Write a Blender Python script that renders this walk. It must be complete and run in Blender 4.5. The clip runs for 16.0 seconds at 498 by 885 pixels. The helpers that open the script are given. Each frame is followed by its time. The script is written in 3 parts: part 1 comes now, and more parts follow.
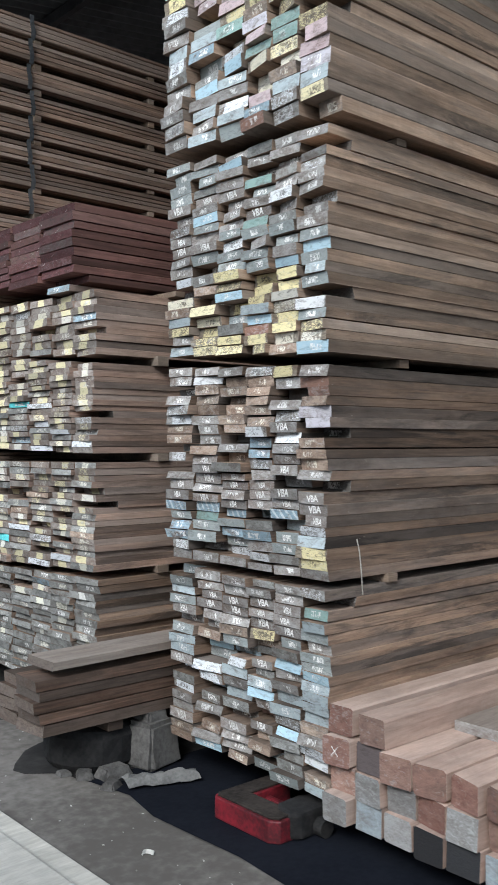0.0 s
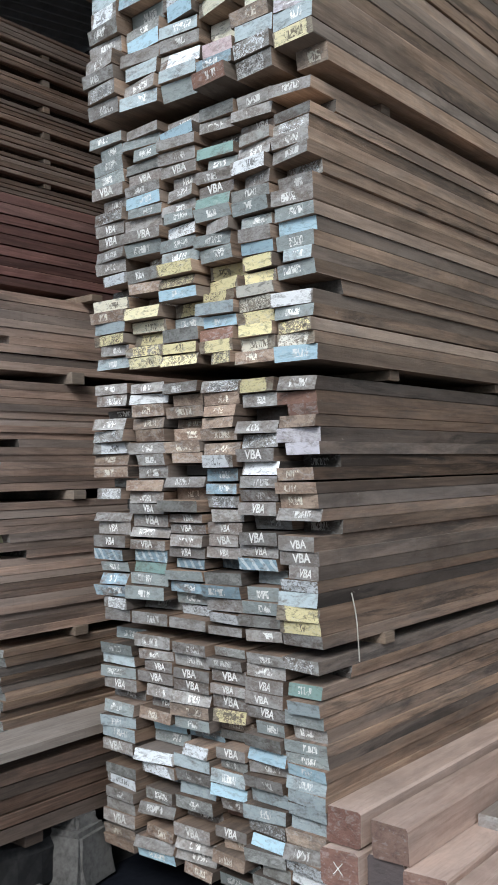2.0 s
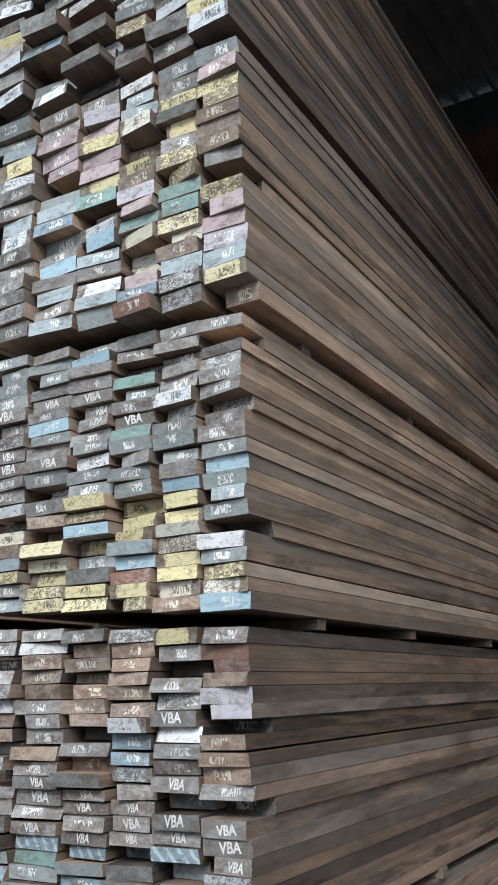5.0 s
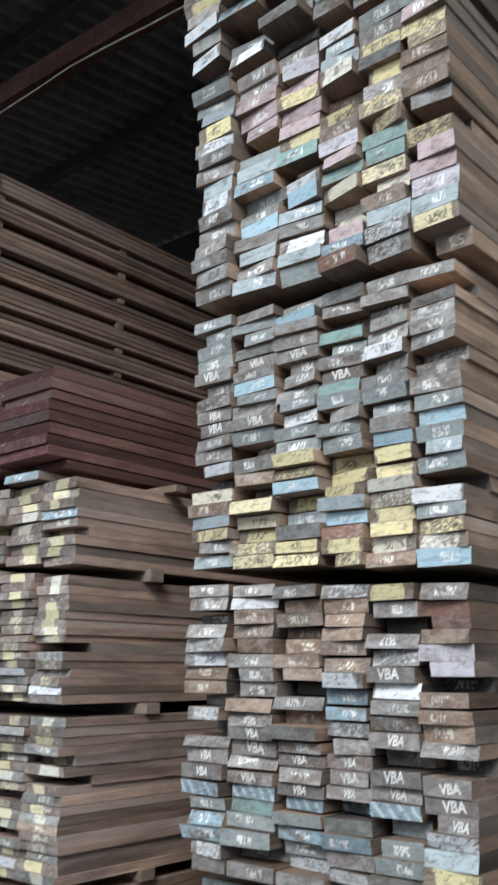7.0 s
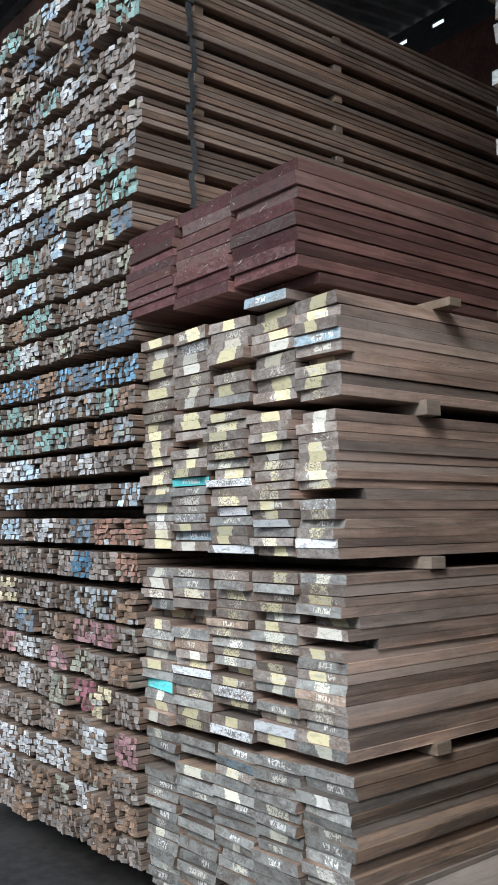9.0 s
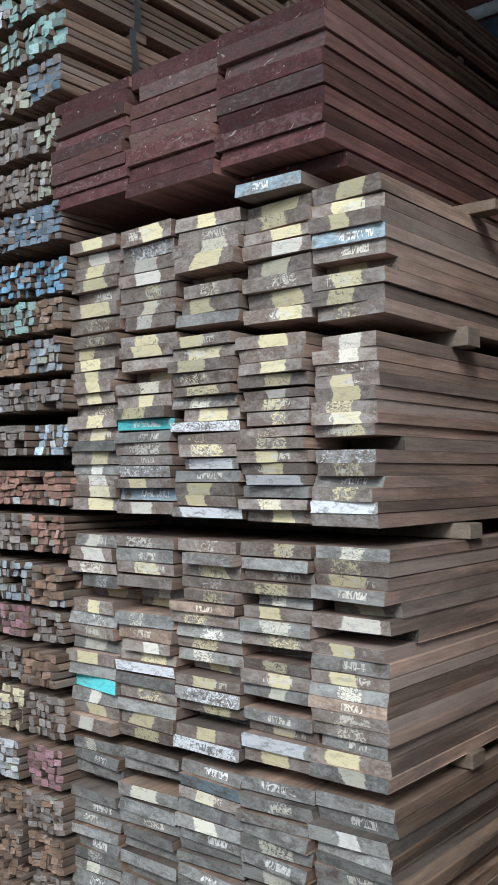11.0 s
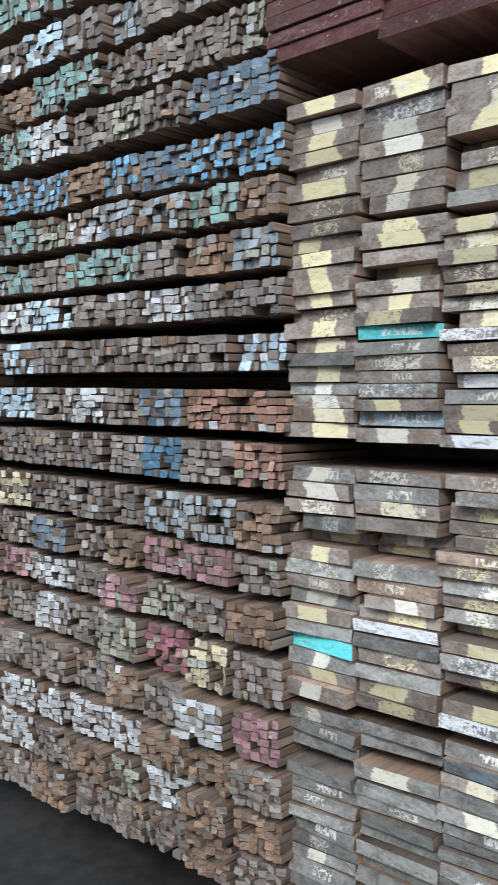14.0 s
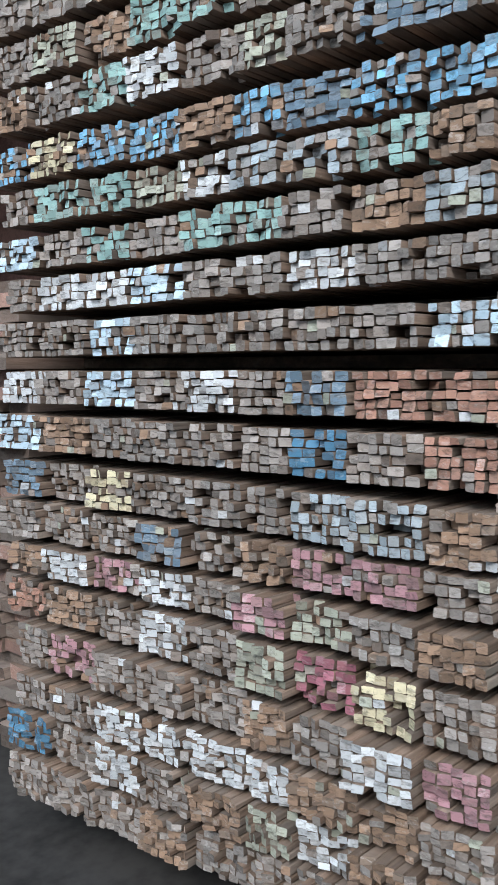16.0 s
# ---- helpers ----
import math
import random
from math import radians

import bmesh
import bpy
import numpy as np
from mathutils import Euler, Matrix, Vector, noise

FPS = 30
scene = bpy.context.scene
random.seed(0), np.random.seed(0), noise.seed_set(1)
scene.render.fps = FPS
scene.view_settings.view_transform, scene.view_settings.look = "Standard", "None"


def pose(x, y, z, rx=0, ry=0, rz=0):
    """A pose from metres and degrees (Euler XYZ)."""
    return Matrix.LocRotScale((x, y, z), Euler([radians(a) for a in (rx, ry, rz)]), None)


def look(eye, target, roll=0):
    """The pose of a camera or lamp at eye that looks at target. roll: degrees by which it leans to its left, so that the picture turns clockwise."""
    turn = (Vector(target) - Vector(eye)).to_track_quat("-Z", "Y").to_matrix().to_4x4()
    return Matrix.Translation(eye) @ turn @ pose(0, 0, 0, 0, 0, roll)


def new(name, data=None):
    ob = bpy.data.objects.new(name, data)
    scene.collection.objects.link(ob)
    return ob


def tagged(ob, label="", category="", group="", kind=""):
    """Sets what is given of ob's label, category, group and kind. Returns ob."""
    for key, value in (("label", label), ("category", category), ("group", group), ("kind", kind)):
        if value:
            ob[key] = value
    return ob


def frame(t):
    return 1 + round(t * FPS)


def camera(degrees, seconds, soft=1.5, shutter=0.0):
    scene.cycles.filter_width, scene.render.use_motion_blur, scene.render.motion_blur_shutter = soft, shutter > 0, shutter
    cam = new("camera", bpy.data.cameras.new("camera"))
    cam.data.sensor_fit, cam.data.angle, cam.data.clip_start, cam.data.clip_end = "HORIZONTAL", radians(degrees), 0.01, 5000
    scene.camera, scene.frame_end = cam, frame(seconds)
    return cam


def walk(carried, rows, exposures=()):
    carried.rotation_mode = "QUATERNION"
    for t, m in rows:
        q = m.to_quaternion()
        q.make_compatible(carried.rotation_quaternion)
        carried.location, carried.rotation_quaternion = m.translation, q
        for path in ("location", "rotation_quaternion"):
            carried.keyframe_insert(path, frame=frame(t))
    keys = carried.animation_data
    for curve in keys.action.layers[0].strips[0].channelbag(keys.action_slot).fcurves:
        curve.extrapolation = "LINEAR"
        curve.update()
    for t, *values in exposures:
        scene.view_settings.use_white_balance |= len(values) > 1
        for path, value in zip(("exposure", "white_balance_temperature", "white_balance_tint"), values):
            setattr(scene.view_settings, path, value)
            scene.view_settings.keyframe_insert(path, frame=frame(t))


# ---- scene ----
cam = camera(30.9, 16.0, soft=1.0, shutter=0.3)
METRES, EYE, TILT, LEAN, TURN = 4.5, 1.5, 0.0, 0.0, -41.4
ROWS = [
    (0.0, 0.0, 0.0, 0.0, 0.0, 0.0, -0.0),
    (0.5, -0.0373, 0.0451, 0.0006, -0.57, 0.04, 0.14),
    (1.0, -0.0585, 0.0748, 0.0028, -3.94, -0.05, 1.03),
    (1.5, -0.0665, 0.1206, 0.0005, -6.05, 0.54, 1.19),
    (2.0, -0.0674, 0.1669, 0.0033, -8.55, 1.72, 1.18),
    (2.5, -0.0763, 0.1886, 0.0037, -11.02, 1.78, -0.25),
    (3.0, -0.0993, 0.2128, 0.0111, -14.3, 4.37, -0.36),
    (3.5, -0.1118, 0.225, 0.0181, -16.38, 8.24, 0.38),
    (6.0, -0.1033, 0.2375, 0.0284, -16.27, 18.84, 0.13),
    (6.5, -0.1138, 0.2429, 0.0236, -11.95, 18.51, -0.49),
    (7.0, -0.1295, 0.2504, 0.0169, -7.96, 14.03, -0.39),
    (7.5, -0.144, 0.2564, 0.0105, -4.75, 9.14, 0.07),
    (8.0, -0.1574, 0.2798, 0.0055, 0.47, 5.92, 0.46),
    (8.5, -0.1771, 0.3337, 0.0085, 3.58, 5.36, 0.64),
    (11.0, -0.3058, 0.5541, 0.016, -8.59, 1.97, 0.18),
    (11.5, -0.3253, 0.5683, 0.0156, -11.6, 1.11, -0.76),
    (12.0, -0.3571, 0.5843, 0.0165, -13.71, 0.7, -0.71),
    (12.5, -0.3797, 0.5949, 0.0148, -13.69, 0.26, -0.37),
    (13.0, -0.3914, 0.6183, 0.0127, -9.7, -0.34, -0.15),
    (13.5, -0.3998, 0.6557, 0.0123, -7.79, -2.13, 0.16),
    (14.0, -0.4053, 0.678, 0.0134, -5.71, -2.81, -0.16),
    (14.5, -0.4312, 0.7032, 0.0113, -4.11, -3.61, -0.42),
    (15.0, -0.4729, 0.7296, 0.0148, -6.09, -4.13, 0.18),
    (15.5, -0.4915, 0.7529, 0.0159, -7.62, -4.21, 0.38),
    (16.0, -0.5011, 0.7886, 0.017, -7.81, -4.24, 0.72),
]
EXPOSURES = [(0.0, 0.60), (1.0, 0.58), (2.0, 0.52), (3.0, 0.45), (3.5, 0.44), (6.0, 0.52), (7.5, 0.55), (8.0, 0.66), (8.5, 0.78), (11.0, 0.49), (12.5, 0.46), (13.0, 0.44), (13.5, 0.54), (15.0, 0.71), (16.0, 0.86)]
walk(cam, [(t, pose(0, 0, EYE, TILT, LEAN, TURN) @ pose(METRES * x, METRES * y, METRES * z, 90 + pitch, roll, yaw)) for t, x, y, z, yaw, pitch, roll in ROWS],
     exposures=EXPOSURES)


# ---- daylight: an overcast sky over the yard in front of the open shed ----
world = bpy.data.worlds.new("overcast_sky")
scene.world = world
world.use_nodes = True
wn = world.node_tree
sky = wn.nodes.new("ShaderNodeTexSky")
sky.sky_type, sky.sun_disc = "NISHITA", False
sky.sun_elevation, sky.sun_rotation = radians(37), radians(239)
sky.air_density, sky.dust_density = 1.0, 4.0
soft_sky = wn.nodes.new("ShaderNodeMixRGB")
soft_sky.inputs[0].default_value = 0.75
soft_sky.inputs[2].default_value = (4.75, 5.95, 7.2, 1)
wn.links.new(sky.outputs[0], soft_sky.inputs[1])
wn.links.new(soft_sky.outputs[0], wn.nodes["Background"].inputs[0])
wn.nodes["Background"].inputs[1].default_value = 0.15
sun_data = bpy.data.lights.new("sun", "SUN")
sun_data.energy, sun_data.angle, sun_data.color = 1.5, radians(18), (0.98, 1.0, 1.0)
sun = new("sun", sun_data)
sun.matrix_world = look((-7, -1.6, 9.0), (2.4, 3, 1))


# ---- materials ----
class Nodes:
    """Short hand for building one node material."""

    def __init__(self, name):
        self.mat = bpy.data.materials.new(name)
        self.mat.use_nodes = True
        self.tree = self.mat.node_tree
        self.bsdf = self.tree.nodes["Principled BSDF"]

    def add(self, kind, **settings):
        node = self.tree.nodes.new(kind)
        for key, value in settings.items():
            if key == "operation":
                node.operation = value
            elif key == "blend_type":
                node.blend_type = value
        return node

    def put(self, socket, value):
        if isinstance(value, bpy.types.NodeSocket):
            self.tree.links.new(value, socket)
        else:
            socket.default_value = value

    def math(self, op, a, b=0.0, c=None, clamp=False):
        n = self.add("ShaderNodeMath", operation=op)
        n.use_clamp = clamp
        self.put(n.inputs[0], a)
        self.put(n.inputs[1], b)
        if c is not None:
            self.put(n.inputs[2], c)
        return n.outputs[0]

    def vec(self, op, a, b):
        n = self.add("ShaderNodeVectorMath", operation=op)
        self.put(n.inputs[0], a)
        self.put(n.inputs[1], b)
        return n.outputs[0]

    def mix(self, fac, a, b, blend="MIX"):
        n = self.add("ShaderNodeMixRGB", blend_type=blend)
        self.put(n.inputs[0], fac)
        self.put(n.inputs[1], a)
        self.put(n.inputs[2], b)
        return n.outputs[0]

    def noise(self, vector, scale, detail=4.0, rough=0.55, distort=0.0):
        n = self.add("ShaderNodeTexNoise")
        self.put(n.inputs["Vector"], vector)
        n.inputs["Scale"].default_value, n.inputs["Detail"].default_value = scale, detail
        n.inputs["Roughness"].default_value, n.inputs["Distortion"].default_value = rough, distort
        return n.outputs[0]

    def step(self, value, low, high):
        n = self.add("ShaderNodeMapRange")
        n.interpolation_type = "SMOOTHSTEP"
        self.put(n.inputs[0], value)
        self.put(n.inputs[1], low)
        self.put(n.inputs[2], high)
        return n.outputs[0]

    def position(self):
        return self.add("ShaderNodeNewGeometry").outputs["Position"]

    def rand(self):
        return self.add("ShaderNodeObjectInfo").outputs["Random"]

    def hash(self, r, k):
        return self.math("FRACT", self.math("MULTIPLY", r, k))

    def finish(self, color, rough, bump=None, strength=0.3, distance=0.004, metal=0.0):
        self.put(self.bsdf.inputs["Base Color"], color)
        self.put(self.bsdf.inputs["Roughness"], rough)
        self.bsdf.inputs["Metallic"].default_value = metal
        self.bsdf.inputs["Specular IOR Level"].default_value = 0.15 if rough > 0.65 else 0.5
        if bump is not None:
            b = self.add("ShaderNodeBump")
            b.inputs["Strength"].default_value, b.inputs["Distance"].default_value = strength, distance
            self.put(b.inputs["Height"], bump)
            self.tree.links.new(b.outputs[0], self.bsdf.inputs["Normal"])
        return self.mat


def rgb(c):
    return (c[0], c[1], c[2], 1.0)


def sawn_wood(name, dark, light, grey, grey_amount=0.5, spread=0.5, sooty=0.6, calm=0.0):
    """Rough sawn board faces: grain along x, grey weathering, blotched grime, saw marks, tone and hue that differ from board to board."""
    n = Nodes(name)
    r = n.rand()
    pos = n.vec("ADD", n.position(), n.vec("MULTIPLY", (17.0, 29.0, 41.0), r_vec(n, r)))
    grain = n.noise(n.vec("MULTIPLY", pos, (2.2, 40.0, 60.0)), 1.0, 6.0, 0.62, 0.8)
    fine = n.noise(n.vec("MULTIPLY", pos, (11.0, 190.0, 260.0)), 1.0, 3.0, 0.6)
    stain = n.noise(n.vec("MULTIPLY", pos, (2.6, 6.0, 12.0)), 1.0, 6.0, 0.68, 0.5)
    saw = n.noise(n.vec("MULTIPLY", pos, (120.0, 6.0, 6.0)), 1.0, 2.0, 0.5)
    col = n.mix(n.step(grain, 0.28 - 0.12 * calm, 0.72 + 0.12 * calm), rgb(dark), rgb(light))
    aged = n.math("MULTIPLY", n.step(n.hash(r, 7.31), 0.30, 0.95), min(1.0, grey_amount * 1.35))
    col = n.mix(aged, col, rgb(grey))
    col = n.mix(n.math("MULTIPLY", n.step(stain, 0.42, 0.66), grey_amount * 0.8), col, rgb(grey))
    col = n.mix(n.math("MULTIPLY", n.step(fine, 0.5, 0.8), 0.35), col, rgb([c * 0.5 for c in dark]))
    col = n.mix(n.math("MULTIPLY", n.step(saw, 0.55, 0.8), 0.16), col, rgb([c * 0.6 for c in dark]))
    soot = n.noise(n.vec("MULTIPLY", pos, (1.3, 3.5, 11.0)), 1.0, 7.0, 0.72, 0.6)
    heavy = n.math("MULTIPLY", n.math("ADD", 0.3, n.math("MULTIPLY", n.step(n.hash(r, 31.9), 0.15, 0.85), 0.7)), sooty)
    col = n.mix(n.math("MULTIPLY", n.step(soot, 0.43, 0.61), heavy), col, rgb([c * 0.34 for c in grey]))
    tone = n.math("ADD", 1.0 - spread / 2, n.math("MULTIPLY", n.hash(r, 13.7), spread))
    col = n.mix(1.0, col, tone_rgb(n, tone), "MULTIPLY")
    band = n.noise(n.vec("MULTIPLY", n.position(), (1.0, 1.2, 3.4)), 1.0, 6.0, 0.66, 0.5)
    col = n.mix(n.math("MULTIPLY", n.step(band, 0.48, 0.68), sooty * 0.8), col, rgb([0.2 * grey[i] + 0.2 * dark[i] for i in range(3)]))
    mottle = n.noise(n.vec("MULTIPLY", pos, (3.0, 9.0, 16.0)), 1.0, 5.0, 0.7, 0.8)
    col = n.mix(1.0, col, tone_rgb(n, n.math("ADD", 0.5, mottle)), "MULTIPLY")
    dust = n.step(n.noise(n.vec("MULTIPLY", pos, (26.0, 60.0, 60.0)), 1.0, 3.0, 0.6, 1.0), 0.70, 0.74)
    col = n.mix(n.math("MULTIPLY", dust, 0.3), col, (0.42, 0.38, 0.34, 1))
    height = n.math("ADD", n.math("ADD", grain, n.math("MULTIPLY", fine, 0.5)), n.math("MULTIPLY", saw, 0.3))
    return n.finish(col, 0.82, height, 0.4, 0.003)


def r_vec(n, r):
    c = n.add("ShaderNodeCombineXYZ")
    for i in range(3):
        n.put(c.inputs[i], r)
    return c.outputs[0]


def tone_rgb(n, value):
    c = n.add("ShaderNodeCombineXYZ")
    for i in range(3):
        n.put(c.inputs[i], value)
    return c.outputs[0]


def scrawl(n, pos, blot):
    """Looping chalk strokes, like handwriting too worn to read."""
    loops = n.noise(n.vec("MULTIPLY", pos, (0.0, 40.0, 30.0)), 1.0, 1.0, 0.4, 1.1)
    slant = n.noise(n.vec("MULTIPLY", pos, (0.0, 85.0, 22.0)), 1.0, 0.0, 0.5, 0.5)
    stroke = n.math("MAXIMUM", n.step(n.math("ABSOLUTE", n.math("SUBTRACT", loops, 0.5)), 0.06, 0.03), n.step(n.math("ABSOLUTE", n.math("SUBTRACT", slant, 0.5)), 0.07, 0.035))
    return n.math("MULTIPLY", stroke, n.step(blot, 0.36, 0.5))


def board_end(name, bare, paint, cover=0.7, patch=0.0, chalk=0.0, each=1.0, patch_color=(0.80, 0.75, 0.53), chalk_color=(0.74, 0.72, 0.64), hatch=False, dirt=0.55, soft=0.16, patch_wide=0.13, low_tone=0.64, specks=0.0, rusty=0.0, scuff=0.24):
    """Sawn ends: end grain, worn paint, an optional sprayed patch, illegible chalk strokes. each: share of ends that got paint."""
    n = Nodes(name)
    r = n.rand()
    off = n.vec("MULTIPLY", (31.0, 53.0, 71.0), r_vec(n, r))
    pos = n.vec("ADD", n.position(), off)
    fine = n.noise(n.vec("MULTIPLY", pos, (60.0, 110.0, 150.0)), 1.0, 4.0, 0.65)
    blot = n.noise(n.vec("MULTIPLY", pos, (10.0, 16.0, 26.0)), 1.0, 5.0, 0.62, 0.5)
    col = n.mix(n.step(fine, 0.3, 0.7), rgb([c * 0.84 for c in bare]), rgb([c * 1.14 for c in bare]))
    col = n.mix(n.math("MULTIPLY", n.step(n.hash(r, 5.77), 0.3, 1.0), 0.6), col, (0.19, 0.175, 0.16, 1))
    col = n.mix(n.math("MULTIPLY", n.step(n.hash(r, 47.1), 0.55, 1.0), 0.5), col, (0.13, 0.082, 0.06, 1))
    worn = n.step(n.math("ADD", blot, n.math("MULTIPLY", n.math("SUBTRACT", fine, 0.5), 0.35)), 0.86 - 0.62 * cover - soft, 0.86 - 0.62 * cover + soft)
    got = 1.0 if each >= 1 else n.step(n.hash(r, 3.39), each + 0.2, each - 0.2)
    col = n.mix(n.math("MULTIPLY", n.math("MULTIPLY", worn, got), 0.88), col, rgb(paint))
    local = n.add("ShaderNodeSeparateXYZ")
    n.put(local.inputs[0], n.add("ShaderNodeTexCoord").outputs["Object"])
    if patch > 0:
        drift = n.step(n.noise(n.vec("MULTIPLY", n.position(), (0.0, 3.0, 8.0)), 1.0, 2.0, 0.5), 0.3, 0.7)
        centre = n.math("ADD", 0.3, n.math("ADD", n.math("MULTIPLY", n.hash(r, 11.3), 0.2), n.math("MULTIPLY", drift, 0.2)))
        rag = n.noise(n.vec("MULTIPLY", pos, (20.0, 34.0, 110.0)), 1.0, 4.0, 0.7, 0.4)
        away = n.math("ADD", n.math("ABSOLUTE", n.math("SUBTRACT", local.outputs[1], centre)), n.math("MULTIPLY", n.math("SUBTRACT", rag, 0.5), 0.12))
        wide = n.math("ADD", patch_wide * 0.75, n.math("MULTIPLY", n.hash(r, 23.1), patch_wide * 0.45))
        inside = n.step(away, n.math("ADD", wide, 0.012), n.math("SUBTRACT", wide, 0.012))
        scratch = n.step(n.math("ADD", n.noise(n.vec("MULTIPLY", pos, (30.0, 62.0, 90.0)), 1.0, 4.0, 0.72, 1.5), n.math("MULTIPLY", n.math("SUBTRACT", n.hash(r, 41.7), 0.25), 0.42)), 0.42, 0.52)
        has = n.math("LESS_THAN", n.hash(r, 2.83), patch)
        col = n.mix(n.math("MULTIPLY", n.math("MULTIPLY", n.math("MULTIPLY", inside, scratch), has), 0.93), col, n.mix(n.step(n.hash(r, 57.7), 0.6, 0.95), rgb(patch_color), rgb([0.25 * c + 0.56 for c in patch_color])))
    if hatch:
        p = n.add("ShaderNodeSeparateXYZ")
        n.put(p.inputs[0], n.position())
        wave = n.math("FRACT", n.math("MULTIPLY", n.math("SUBTRACT", p.outputs[1], n.math("MULTIPLY", n.math("ADD", p.outputs[2], n.math("MULTIPLY", blot, 0.03)), 0.7)), 27.0))
        bars = n.math("MULTIPLY", n.math("LESS_THAN", wave, 0.36), n.step(blot, 0.34, 0.5))
        col = n.mix(n.math("MULTIPLY", bars, 0.6), col, (0.66, 0.7, 0.7, 1))
    if chalk > 0:
        line = scrawl(n, pos, blot)
        centre = n.math("ADD", 0.38, n.math("MULTIPLY", n.hash(r, 17.9), 0.24))
        near_y = n.math("LESS_THAN", n.math("ABSOLUTE", n.math("SUBTRACT", local.outputs[1], centre)), n.math("ADD", 0.12, n.math("MULTIPLY", n.hash(r, 51.3), 0.12)))
        near_z = n.math("LESS_THAN", n.math("ABSOLUTE", n.math("SUBTRACT", local.outputs[2], n.math("ADD", 0.44, n.math("MULTIPLY", n.hash(r, 37.7), 0.12)))), 0.28)
        has = n.math("LESS_THAN", n.hash(r, 9.13), chalk)
        m = n.math("MULTIPLY", n.math("MULTIPLY", line, near_y), n.math("MULTIPLY", near_z, has))
        col = n.mix(n.math("MULTIPLY", m, 0.92), col, rgb(chalk_color))
    if scuff > 0:
        marks = n.noise(n.vec("MULTIPLY", pos, (16.0, 34.0, 64.0)), 1.0, 5.0, 0.74, 0.9)
        lift = n.math("MULTIPLY", n.math("SUBTRACT", n.hash(r, 61.3), 0.5), 0.12)
        col = n.mix(n.math("MULTIPLY", n.step(n.math("ADD", marks, lift), 0.54, 0.64), scuff), col, (0.66, 0.68, 0.68, 1))
    if rusty > 0:
        brown = n.step(n.math("ADD", n.math("MULTIPLY", n.hash(r, 29.3), 0.7), n.math("MULTIPLY", blot, 0.6)), 0.66, 0.92)
        col = n.mix(n.math("MULTIPLY", brown, rusty), col, (0.15, 0.10, 0.07, 1))
    if specks > 0:
        fleck = n.step(n.noise(n.vec("MULTIPLY", pos, (20.0, 26.0, 44.0)), 1.0, 3.0, 0.6, 1.2), 0.66, 0.70)
        col = n.mix(n.math("MULTIPLY", fleck, specks), col, (0.6, 0.55, 0.53, 1))
    tone = n.math("ADD", low_tone, n.math("MULTIPLY", n.hash(r, 19.7), 1.23 - low_tone))
    col = n.mix(1.0, col, tone_rgb(n, tone), "MULTIPLY")
    grime = n.noise(n.vec("MULTIPLY", pos, (22.0, 26.0, 70.0)), 1.0, 6.0, 0.72, 0.8)
    col = n.mix(n.math("MULTIPLY", n.step(grime, 0.48, 0.66), dirt), col, (0.04, 0.037, 0.035, 1))
    return n.finish(col, 0.85, n.math("ADD", fine, n.math("MULTIPLY", blot, 0.6)), 0.5, 0.004)


def plain(name, a, b, scale=8.0, rough=0.7, bump=0.25, stretch=(1, 1, 1), metal=0.0):
    """Two tones mottled at two sizes, with relief."""
    n = Nodes(name)
    pos = n.vec("MULTIPLY", n.position(), stretch)
    big = n.noise(pos, scale * 0.25, 5.0, 0.6)
    small = n.noise(pos, scale * 4.0, 4.0, 0.6)
    col = n.mix(n.step(n.math("ADD", n.math("MULTIPLY", big, 0.7), n.math("MULTIPLY", small, 0.3)), 0.36, 0.64), rgb(a), rgb(b))
    return n.finish(col, rough, n.math("ADD", small, big), bump, 0.004, metal)


BARE = (0.20, 0.17, 0.148)
PAINTS = {
    "n": ((0.245, 0.218, 0.2), (0.42, 0.41, 0.40), 0.58), "g": ((0.23, 0.225, 0.215), (0.31, 0.35, 0.35), 0.78),
    "a": ((0.22, 0.215, 0.21), (0.45, 0.53, 0.56), 0.78), "B": ((0.24, 0.22, 0.2), (0.46, 0.66, 0.77), 0.95), "l": ((0.3, 0.26, 0.25), (0.62, 0.60, 0.66), 0.75),
    "v": ((0.235, 0.205, 0.19), (0.345, 0.335, 0.325), 0.5),
    "w": (BARE, (0.70, 0.72, 0.73), 0.74), "y": ((0.26, 0.2, 0.14), (0.72, 0.66, 0.41), 0.66),
    "b": ((0.22, 0.2, 0.18), (0.31, 0.445, 0.53), 0.66), "t": ((0.22, 0.2, 0.18), (0.30, 0.46, 0.43), 0.78),
    "o": ((0.30, 0.213, 0.165), (0.47, 0.365, 0.29), 0.55), "p": ((0.26, 0.2, 0.18), (0.54, 0.43, 0.45), 0.72),
    # d: ends set back in gaps, the gap's shade put into their dark colour
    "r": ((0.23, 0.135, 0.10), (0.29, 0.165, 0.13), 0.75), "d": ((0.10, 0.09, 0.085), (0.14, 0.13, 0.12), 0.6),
    "c": ((0.15, 0.5, 0.52), (0.12, 0.72, 0.76), 1.3), "k": ((0.165, 0.163, 0.156), (0.31, 0.317, 0.305), 0.6),
}
END = {k: board_end("board_end_" + k, v[0], v[1], v[2], chalk=0.8 if k in "nogbw" else 0.0 if k == "v" else 0.35, dirt=0.34, chalk_color=(0.84, 0.79, 0.68) if k in "yo" else (0.86, 0.86, 0.84)) for k, v in PAINTS.items()}
END["z"] = board_end("board_end_hatched", (0.22, 0.21, 0.2), (0.24, 0.35, 0.42), 0.8, hatch=True)
END["y"] = board_end("board_end_yellow", (0.23, 0.175, 0.13), (0.33, 0.29, 0.23), 0.55, patch=1.0, chalk=0.4, patch_color=(0.84, 0.745, 0.43), chalk_color=(0.2, 0.17, 0.13), patch_wide=0.46)
